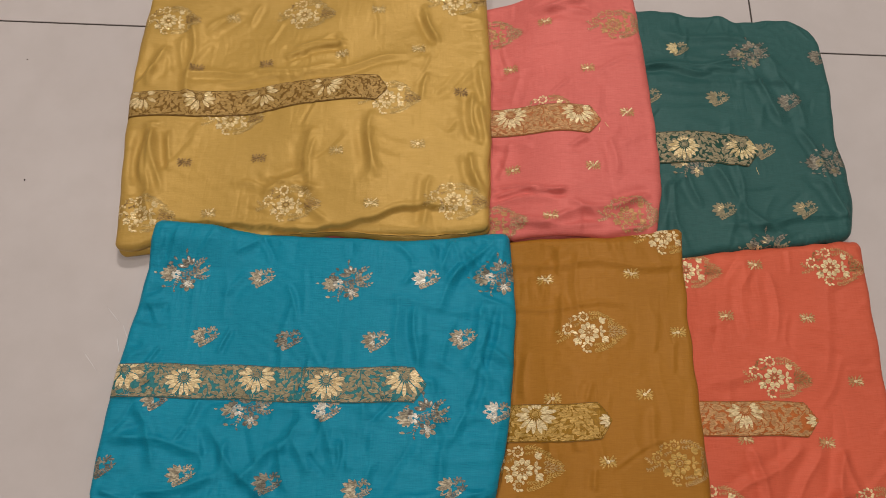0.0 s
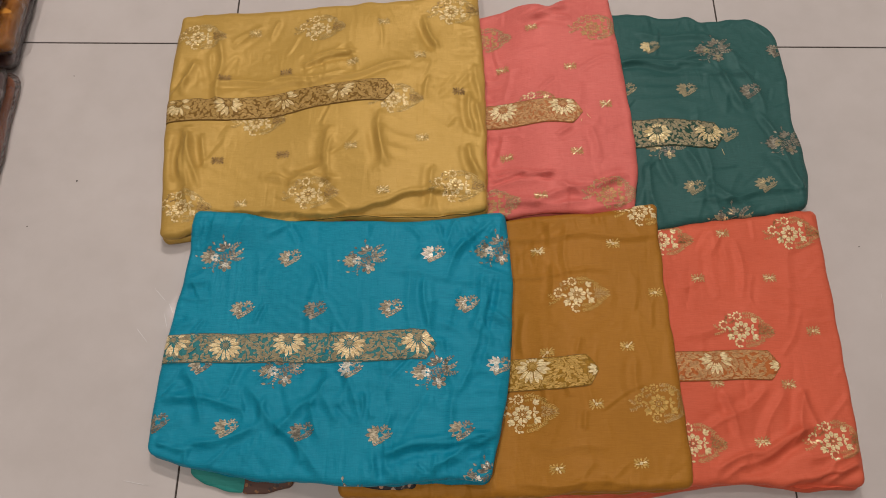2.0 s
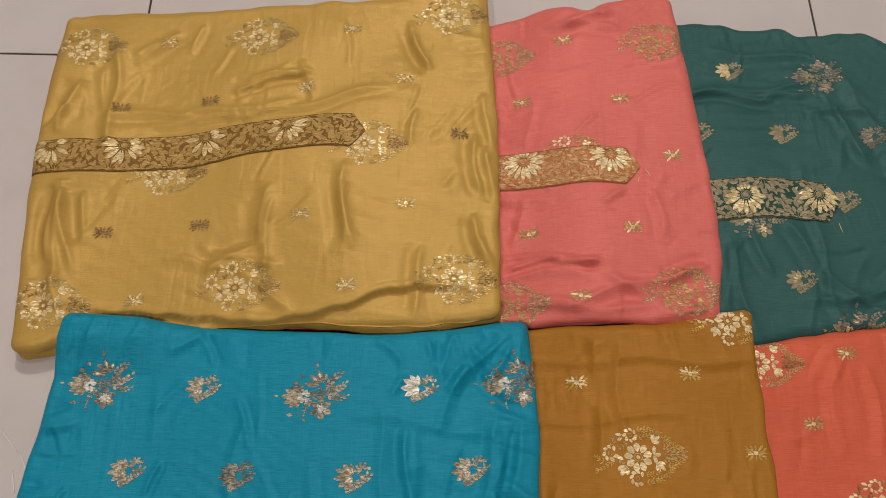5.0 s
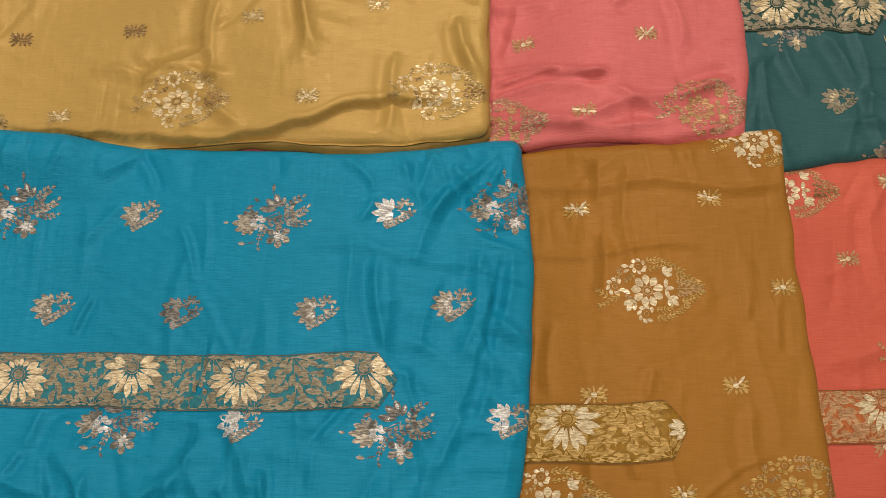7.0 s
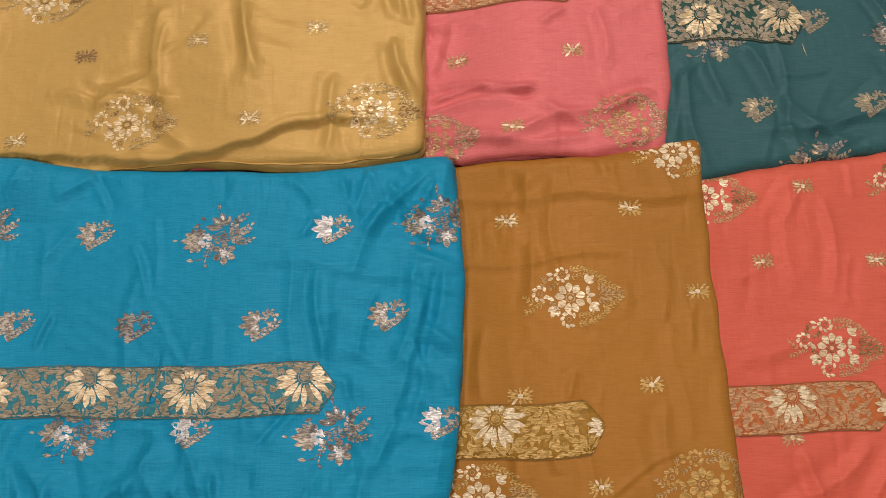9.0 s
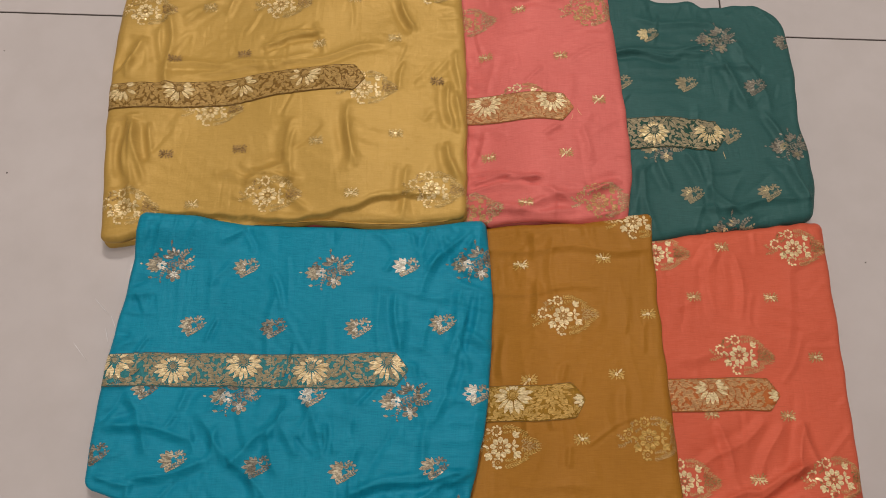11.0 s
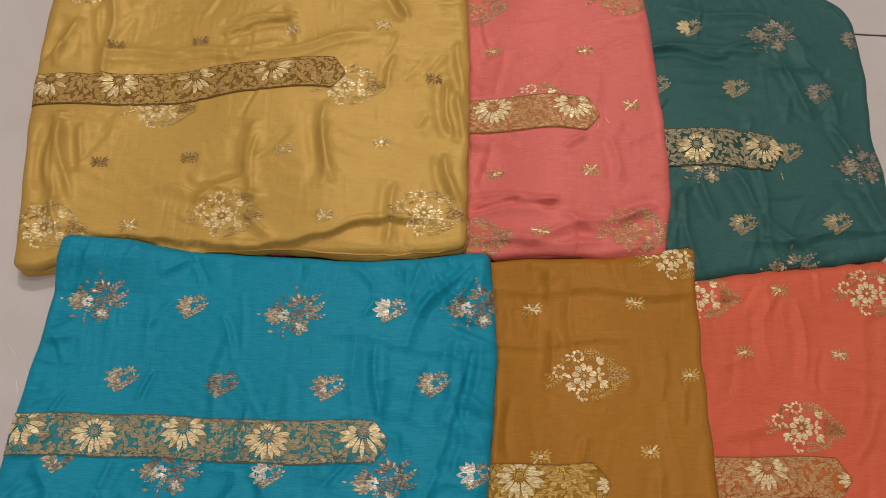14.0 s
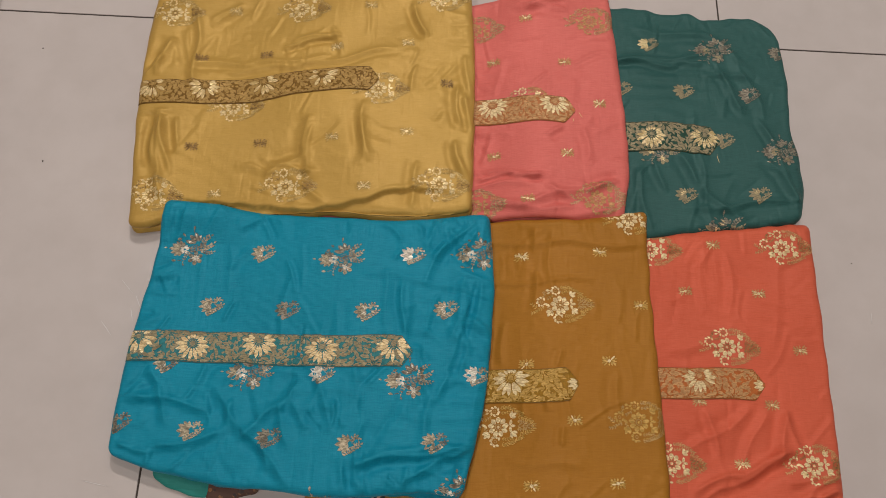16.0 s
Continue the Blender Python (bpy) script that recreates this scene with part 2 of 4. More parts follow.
            taper = np.clip(np.minimum(t + 0.12, 1.12 - t) * 5, 0, 1) ** 0.8
            rel = rel + 1.65 * amp * taper * (1.25 * np.exp(-1.5 * np.sqrt((q / w) ** 2 + 0.03)) - 0.55 * np.exp(-(((q - 1.7 * w) / w) ** 2)))
        thick = thick(X, Y) if callable(thick) else thick
        self.top = bz + thick * (0.5 + 0.5 * p) + rel * soft
        for line, drop in steps:
            lx = np.array([c[0] for c in line])
            ly = np.array([c[1] for c in line])
            yy = np.interp(X, lx, ly) + 0.0012 * np.sin(X * 160)
            ends = np.clip(np.minimum(X - lx[0], lx[-1] - X) / 0.05 + 0.02, 0, 1)
            self.top -= drop * ends * np.clip((yy - Y) / 0.0022, 0, 1) * (0.55 + 0.45 * np.clip(1 - (yy - Y) / 0.05, 0, 1))
            self.top += 0.15 * drop * ends * np.exp(-(((Y - yy - 0.003) / 0.004) ** 2))
        low = np.maximum(bz + thick * (0.5 - 0.5 * p), 0.0006)
        self.top = np.maximum(self.top, low + 0.0004)
        self.X, self.Y, self.us, self.vs = X, Y, us, vs
        nu, nv = U.shape
        verts = np.c_[X.ravel(), Y.ravel(), self.top.ravel()]
        under = np.c_[X.ravel(), Y.ravel(), np.minimum(low, self.top).ravel()]
        self.body = link_mesh("folded_cloth", np.r_[verts, under], grid_faces(nu, nv) + grid_faces(nu, nv, nu * nv, True)
                              + self.rim(nu, nv), material, self.root)
        uv = np.tile(np.c_[U.ravel() * width, V.ravel() * depth], (2, 1))
        me = self.body.data
        loops = np.empty(len(me.loops), int)
        me.loops.foreach_get("vertex_index", loops)
        me.uv_layers.new(name="threads").data.foreach_set("uv", uv[loops].astype(np.float32).ravel())

    @staticmethod
    def rim(nu, nv):
        ring = [i * nv for i in range(nu)] + [(nu - 1) * nv + j for j in range(1, nv)] + [i * nv + nv - 1 for i in range(nu - 2, -1, -1)] + [j for j in range(nv - 2, 0, -1)]
        k = nu * nv
        return [(ring[i - 1] + k, ring[i] + k, ring[i], ring[i - 1]) for i in range(len(ring))]

    def frame_at(self, x, y):
        """Grid place and the local grid-to-plane map at a point."""
        i, j = np.unravel_index(np.argmin((self.X - x) ** 2 + (self.Y - y) ** 2), self.X.shape)
        i, j = int(np.clip(i, 9, len(self.us) - 10)), int(np.clip(j, 9, len(self.vs) - 10))
        return i, j

    def drape(self, pts, lift=0.0004):
        """The points (x, y) laid on the top sheet; those past the edge go down over it."""
        pts = np.asarray(pts, float)
        c = pts.mean(axis=0)
        i, j = self.frame_at(*c)
        k = 6
        du, dv = self.us[i + k] - self.us[i - k], self.vs[j + k] - self.vs[j - k]
        J = np.array([[(self.X[i + k, j] - self.X[i - k, j]) / du, (self.X[i, j + k] - self.X[i, j - k]) / dv],
                      [(self.Y[i + k, j] - self.Y[i - k, j]) / du, (self.Y[i, j + k] - self.Y[i, j - k]) / dv]])
        uv = np.c_[np.full(len(pts), self.us[i]), np.full(len(pts), self.vs[j])]
        inv = np.linalg.inv(J)
        for _ in range(4):
            g = self.sample(uv)
            uv = np.clip(uv + (pts - g[:, :2]) @ inv.T, 0.0005, 0.9995)
        g = self.sample(uv)
        self.off = np.hypot(*(g[:, :2] - pts).T) > 0.002
        g[:, 2] += lift
        return g

    def sample(self, uv):
        fi = np.clip(np.interp(uv[:, 0], self.us, np.arange(len(self.us))), 0, len(self.us) - 1.001)
        fj = np.clip(np.interp(uv[:, 1], self.vs, np.arange(len(self.vs))), 0, len(self.vs) - 1.001)
        i, j = fi.astype(int), fj.astype(int)
        a, b = fi - i, fj - j
        out = []
        for G in (self.X, self.Y, self.top):
            out.append((1 - a) * (1 - b) * G[i, j] + a * (1 - b) * G[i + 1, j] + (1 - a) * b * G[i, j + 1] + a * b * G[i + 1, j + 1])
        return np.stack(out, axis=1)


# ---------------------------------------------------------------- the room
def room():
    x0, x1, y0, y1 = -1.6, 2.4, -2.4, 3.2
    floor = tagged(new("floor"), "polished off-white floor tiles with thin dark joints", "floor", kind="structure")
    part("grout", box(x0, y0, -0.03, x1, y1, -0.0012), GROUT, floor, "dark grout bed")
    tile = None
    gap = 0.0012
    for ix in range(-2, 3):
        for iy in range(-3, 4):
            if tile is None:
                tile = part("tile", box(gap, gap, -0.012, 0.8 - gap, 0.8 - gap, 0.0, 0.0006, 1), TILE, floor)
                ob = tile
            else:
                ob = new("tile", tile.data)
                ob.parent = floor
            ob.location = (ix * 0.8, iy * 0.8, 0)
    # Walls and ceiling out of view, added to close the room and bounce light.
    for nm, b in (("wall_north", (x0 - 0.1, y1, 0, x1 + 0.1, y1 + 0.1, CEIL)), ("wall_south", (x0 - 0.1, y0 - 0.1, 0, x1 + 0.1, y0, CEIL)),
                  ("wall_west", (x0 - 0.1, y0, 0, x0, y1, CEIL)), ("wall_east", (x1, y0, 0, x1 + 0.1, y1, CEIL))):
        tagged(part(nm, box(*b), BOUNCE_GREY), "unseen shop wall added to close the room and bounce light", "wall", kind="structure")
    tagged(part("ceiling", box(x0 - 0.1, y0 - 0.1, CEIL, x1 + 0.1, y1 + 0.1, CEIL + 0.1), BOUNCE_GREY), "unseen ceiling added to close the room and bounce light", "ceiling", kind="structure")


room()


# ---------------------------------------------------------------- the folded garments
def ramp_x(x0, x1, h):
    """Support height for a bundle that climbs from the floor onto its neighbour."""
    def base(X, Y):
        t = np.clip((X - x0) / (x1 - x0), 0, 1)
        return h * t * t * (3 - 2 * t)
    return base


THICK = 0.030


# ---------------------------------------------------------------- woven ornament
def leaf(x, y, turn, long, wide, slot=0, curl=0.0, blunt=0.5):
    """A leaf or petal from its foot at (x, y); turn in degrees, curl bends it. Millimetres."""
    k = 6
    out, a = [], radians(turn)
    px, py = x, y
    left, right = [], []
    for i in range(k + 1):
        t = i / k
        w = wide / 2 * (math.sin(math.pi * t ** (0.5 + blunt)) ** (0.6 if blunt > 0.58 else 1.0) if 0 < i < k else 0.06)
        left.append((px - w * math.sin(a), py + w * math.cos(a)))
        right.append((px + w * math.sin(a), py - w * math.cos(a)))
        px, py, a = px + long / k * math.cos(a), py + long / k * math.sin(a), a + radians(curl) / k
    pts = left + right
    faces = [(k + 1 + i, k + 2 + i, i + 1, i) for i in range(k)]
    return pts, faces, slot


def ring(x, y, r, band, slot=0, open_at=None):
    """A round floret outline, open to one side if told."""
    k = 11
    start, sweep = (radians(open_at + 35), radians(290)) if open_at is not None else (0, 2 * math.pi)
    pts = []
    for i in range(k + 1):
        a = start + sweep * i / k
        pts += [(x + r * math.cos(a), y + r * math.sin(a)), (x + (r - band) * math.cos(a), y + (r - band) * math.sin(a))]
    return pts, [(2 * i, 2 * i + 2, 2 * i + 3, 2 * i + 1) for i in range(k)], slot


def dot(x, y, r, slot=0):
    k = 9
    return [(x, y)] + [(x + r * math.cos(i * 6.283 / k), y + r * math.sin(i * 6.283 / k)) for i in range(k)], [(0, 1 + i, 1 + (i + 1) % k) for i in range(k)], slot


def vine(pts, rnd, slot, step=3.4, long=5.5, wide=2.4, stem=0.7):
    """A stem with leaves to both sides."""
    p = np.array(pts, float)
    total = np.linalg.norm(np.diff(p, axis=0), axis=1).sum()
    n = max(3, int(total / step))
    q = curve_through(p, np.linspace(0, 1, n + 1))
    s = []
    for i in range(n):
        d = q[i + 1] - q[i]
        a = math.degrees(math.atan2(d[1], d[0]))
        s.append(leaf(q[i][0], q[i][1], a, float(np.hypot(*d)) * 1.15, stem * 1.6, slot, 0, 0.2))
        for side in (-1, 1):
            s.append(leaf(q[i][0], q[i][1], a + side * rnd.uniform(38, 62), long * rnd.uniform(0.7, 1.1), wide * 0.66, slot if rnd.random() < 0.6 else 2, -side * 30))
    return s


def branch(pts, rnd, slot, step=3.0, long=5.5, wide=3.4, taper=0.5, other=None):
    """A feathered branch: plump leaves close together along a curve, shrinking to its tip."""
    p = np.array(pts, float)
    total = np.linalg.norm(np.diff(p, axis=0), axis=1).sum()
    n = max(2, int(total / step))
    q = curve_through(p, np.linspace(0, 1, n + 1))
    s = []
    for i in range(n):
        d = q[i + 1] - q[i]
        a = math.degrees(math.atan2(d[1], d[0]))
        k = 1 - taper * i / n
        tone = other if other is not None and rnd.random() < 0.35 else slot
        s.append(leaf(q[i][0], q[i][1], a, float(np.hypot(*d)) * 1.1, 0.9, slot, 0, 0.2))
        for side in (-1, 1):
            s.append(leaf(q[i][0] + 0.5 * math.cos(radians(a + 90 * side)), q[i][1] + 0.5 * math.sin(radians(a + 90 * side)), a + side * rnd.uniform(36, 54),
                          long * k * rnd.uniform(0.85, 1.1), wide * k, tone, -side * 28, 0.55))
    s.append(leaf(q[n][0], q[n][1], a, long * (1 - taper) * 1.2, wide * (1 - taper * 0.6), slot, 0, 0.5))
    return s


def petal_fan(x, y, gap, spread, slot, heart=None):
    """Separate petals round a foot, each starting a little way out; spread lists turn, length and width."""
    s = []
    for a, l, w in spread:
        c, d = math.cos(radians(a)), math.sin(radians(a))
        s.append(leaf(x + gap * c, y + gap * d, a, l - gap, w, slot, 0, 0.72))
        if heart is not None:
            s.append(leaf(x + (gap + 1.2) * c, y + (gap + 1.2) * d, a, (l - gap) * 0.45, w * 0.4, heart, 0, 0.6))
    return s


def bud_motif(rnd, tone="tan"):
    """Small sprig: a shell of broad petals, a feathered branch below it and a curled one above."""
    # tones put into colour how strongly each sprig's metal thread catches the light
    petal, twig = {"hot": (0, 2), "tan": (2, 2), "dark": (1, 1), "half": (2, 1)}[tone]
    s = petal_fan(1, 1.5, 1.4, ((106, 11, 3.6), (134, 14, 4.8), (161, 16.5, 5.4), (188, 17.5, 5.6), (216, 16, 5.2), (246, 12.5, 4.2)), petal, 0 if tone in ("tan", "half") and rnd.random() < 0.6 else None)
    s += branch([(-6, -11), (1, -7.5), (8, -3.5), (15, 1.5)], rnd, twig, 3.0, 5.0, 2.8, 0.3, 2 if tone == "half" else None)
    s += branch([(3.5, 4.0), (4.5, 8.5), (8, 11), (12, 9), (12.5, 6)], rnd, twig, 2.9, 3.6, 2.3, 0.1)
    s += [leaf(3, 2.2, 0, 15, 0.9, twig, 0, 0.3), leaf(4, 3, 50, 6.5, 2.6, twig, 0, 0.6), leaf(6, 1, -14, 6, 2.2, twig, 0, 0.6), dot(14.5, 8, 1.4, 0 if tone == "hot" else twig), dot(-3, 2.2, 0.9, twig)]
    return s


def cluster_motif(rnd, tone="tan"):
    """Large spray: a shell flower with a pale heart, a tulip, a six-petalled flower and feathered branches."""
    dark = 1
    s = petal_fan(-12, -4, 3.0, ((84, 11, 4.4), (108, 13.5, 5.0), (132, 15.5, 5.2)), dark)
    s += petal_fan(-12, -4, 3.0, ((155, 18, 5.6), (178, 20.5, 5.8), (201, 18.5, 5.6), (225, 15.5, 5.2), (250, 12, 4.4)), 2)
    s += [leaf(-35, -3, 170, 5, 2.6, 2)]
    s += petal_fan(-9, -4, 1.2, tuple((a, 7.4, 4.2) for a in (20, 65, 110, 155, 200, 250, 305)), 0)
    for a, l, w, c in ((178, 18, 5.8, -14), (141, 16, 6.2, -6), (103, 15.5, 6.2, 8), (64, 12.5, 4.8, 18)):
        s.append(leaf(9 + 2.5 * math.cos(radians(a)), 7 + 2.5 * math.sin(radians(a)), a, l - 2.5, w, dark, c, 0.7))
        s.append(leaf(9 + 7 * math.cos(radians(a)), 7 + 7 * math.sin(radians(a)), a + c / 2, l * 0.4, w * 0.42, 0, 0, 0.6))
    s += [leaf(3, 24.5, 88, 6.5, 3.4, dark), leaf(3, 22, 92, 3, 1.2, dark), leaf(-9, 15, 140, 6, 3.2, dark), leaf(-14, 12, 205, 7.5, 3.6, dark)]
    for a in range(30, 390, 60):
        s += petal_fan(9, -17, 2.4, ((a, 11.5, 6.4),), 2 if a in (270, 330) else dark)
    s += [leaf(9, -17, a + rnd.uniform(-12, 12), rnd.uniform(4.5, 7), 2.3, 0, 0, 0.6) for a in range(0, 360, 40)]
    s += [dot(-2.5, -1.0, 2.0, dark), leaf(9, 6, 265, 11, 0.9, dark, 20, 0.3)]
    s += branch([(-1, -4.5), (6, -3), (13, -1.5), (18, 0)], rnd, dark, 4.4, 6.0, 3.2, 0.0)
    s += branch([(18, 0), (17, 7), (20, 13), (28, 18)], rnd, dark, 3.8, 6.4, 3.7, 0.4, 2)
    s += branch([(20, 0), (25, 2), (29, 4), (33, 8)], rnd, 2, 3.3, 5.8, 3.2, 0.3)
    s += branch([(16, -4), (22, -6), (28, -7), (34, -5)], rnd, 2, 3.3, 5.6, 3.0, 0.4, dark)
    s += branch([(-2, -7), (-6, -14), (-8, -22)], rnd, 2, 3.4, 4.8, 2.7, 0.4, dark)
    s += [leaf(-19, -23, 172, 7, 3.4, 2), leaf(-18, -23, 12, 8, 1.2, dark), leaf(-9, -26, 300, 5, 2.4, dark), leaf(10, 5, 200, 14, 1.0, dark, 10, 0.3)]
    return s


def curl(x, y, r, start, sweep, slot, n=7):
    """A curled floret: short plump lobes along an open arc."""
    s = []
    for i in range(n):
        a = radians(start + sweep * i / (n - 1))
        s.append(leaf(x + r * math.cos(a), y + r * math.sin(a), math.degrees(a) + (70 if sweep > 0 else -70), r * 1.15, r * 0.72, slot, 20 if sweep > 0 else -20, 0.7))
    return s + [ring(x, y, r * 0.5, r * 0.16, 1)]


def sprout(x, y, turn, long, slot):
    """Three short lobes from one foot."""
    return [leaf(x, y, turn + d, long * k, long * 0.42, slot, -d * 0.6, 0.7) for d, k in ((-44, 0.8), (0, 1.0), (44, 0.8))]


def medallion_motif(rnd, tone="tan"):
    """Drop-shaped spray round a nine-petalled flower, with curled florets and a fine palmette at its point."""
    hot, line, fine = (0, 1, 2) if tone != "dark" else (2, 1, 1)
    s = petal_fan(-3, -1, 4.6, tuple((a, 12.8, 6.0) for a in range(12, 372, 40)), hot)
    s += [ring(-3, -1, 4.1, 1.0, line), dot(-3, -1, 1.8, hot)]
    s += curl(-27, 4, 4.2, 20, 280, hot, 7) + [leaf(-23, 1.5, -25, 8, 3.4, hot, -25, 0.6)]
    s += curl(-6, -19, 4.2, 10, 260, hot, 7) + curl(-8, 18.5, 3.9, -40, 330, hot, 8) + [leaf(-15, 19, 165, 6, 3.2, hot), leaf(-15, 16.5, 200, 5, 2.6, hot)]
    s += sprout(-15, -8, 238, 10, hot) + sprout(11, 12, 30, 9, hot) + sprout(13, -7, 318, 9.5, hot)
    s += [leaf(11, 1, 68, 7.5, 3.6, hot, 25, 0.6), leaf(11, 0, -68, 7.5, 3.6, hot, -25, 0.6), leaf(11.5, 0.5, 0, 6.5, 3.4, hot, 0, 0.6)]
    s += vine([(-1, 22.5), (7, 23.5), (17, 20), (27, 13)], rnd, fine, 2.6, 4.8, 2.0) + vine([(0, 16), (8, 17.5), (13, 19)], rnd, fine, 2.8, 4.2, 1.8)
    s += vine([(2, -23), (9, -22), (19, -18), (28, -12)], rnd, fine, 2.6, 4.8, 2.0) + vine([(2, -16), (9, -15.5), (16, -14)], rnd, fine, 2.8, 4.2, 1.8)
    s += vine([(21, 12), (27, 10), (35, 6), (41, 1)], rnd, fine, 2.7, 4.8, 1.9) + vine([(23, -10), (29, -9), (36, -6), (41, -1)], rnd, fine, 2.7, 4.8, 1.9)
    s += vine([(20, 6), (26, 5.5), (32, 4)], rnd, line, 2.8, 4.4, 1.7) + vine([(20, -4), (26, -4.5), (32, -4)], rnd, line, 2.8, 4.4, 1.7)
    s += [leaf(18, 0, 0, 26, 1.1, line)] + [leaf(x, 0, side * a, 7.5, 1.8, line, -side * 50) for x, a in ((21, 52), (26, 50), (31, 46), (36, 42)) for side in (-1, 1)]
    s += vine([(-24, -3), (-30, -6), (-35, -9), (-41, -10)], rnd, fine, 2.8, 4.2, 1.7) + vine([(-33, -3), (-38, 0), (-41, 4)], rnd, fine, 2.8, 4.2, 1.7)
    s += vine([(-25, 10), (-22, 14), (-23, 19)], rnd, line, 2.8, 4.0, 1.7) + vine([(-12, 12), (-16, 9), (-20, 7)], rnd, line, 2.8, 3.6, 1.6) + vine([(-20, -3), (-17, -6), (-14, -13)], rnd, line, 2.8, 3.6, 1.6)
    return s


def star_motif(rnd, tone="tan"):
    """Tiny four-armed sprig."""
    main = 1 if tone == "dark" else 2
    s = [dot(0, 0, 2.2, main if tone == "dark" else 0)]
    for a in (32, 148, 212, 328):
        s += [leaf(2 * math.cos(radians(a)), 2 * math.sin(radians(a)), a + d, l, 2.2, 0 if rnd.random() < (0.0 if tone == "dark" else 0.3) else main, 0, 0.6) for d, l in ((-28, 6), (18, 8.5))]
        s.append(leaf(7 * math.cos(radians(a)), 5 * math.sin(radians(a)), a - 12, 4.4, 2.0, main))
    s += [leaf(2.5, 0, 0, 8, 2.0, main), leaf(-2.5, 0, 180, 8, 2.0, main), leaf(0, 2, 90, 5, 2.0, main), leaf(0, -2, 270, 5, 2.0, main)]
    return s


MOTIFS = {"bud": bud_motif, "cluster": cluster_motif, "medallion": medallion_motif, "star": star_motif}


def weave(cloth, shapes, place, mats, name, parent, lift=0.0004, keep=None, label=""):
    """Lays ornament shapes on the cloth; place maps millimetre points to the plan."""
    pts, faces, slots = [], [], []
    for p, f, slot in shapes:
        base = len(pts)
        pts += p
        faces += [tuple(base + i for i in q) for q in f]
        slots += [slot] * len(f)
    if not pts:
        return None
    xyz = cloth.drape(place(np.array(pts, float)), lift)
    off = cloth.off
    ok = [i for i, q in enumerate(faces) if not any(off[v] for v in q)]
    if not ok:
        return None
    return link_mesh(name, xyz, [faces[i] for i in ok], mats, parent, label, slots=[slots[i] for i in ok])


def motif(cloth, kind, x, y, mats, tone="tan", turn=0.0, size=1.0, seed=0):
    rnd = random.Random(seed * 7919 + int(x * 9973) + int(y * 7919))
    shapes = MOTIFS[kind](rnd, tone)
    if kind == "cluster" and tone == "dark":  # darker threads throughout: this spray's weak glint is put into its colour
        shapes = [(p, f, {0: 2, 1: 1, 2: 1}[slot]) for p, f, slot in shapes]
    a = radians(turn + rnd.uniform(-4, 4))
    size *= 0.9 if kind == "cluster" else 1.0
    c, s = math.cos(a) * size / 1000, math.sin(a) * size / 1000
    return weave(cloth, shapes, lambda p: np.c_[x + p[:, 0] * c - p[:, 1] * s, y + p[:, 0] * s + p[:, 1] * c], mats, "woven_flower", cloth.root)


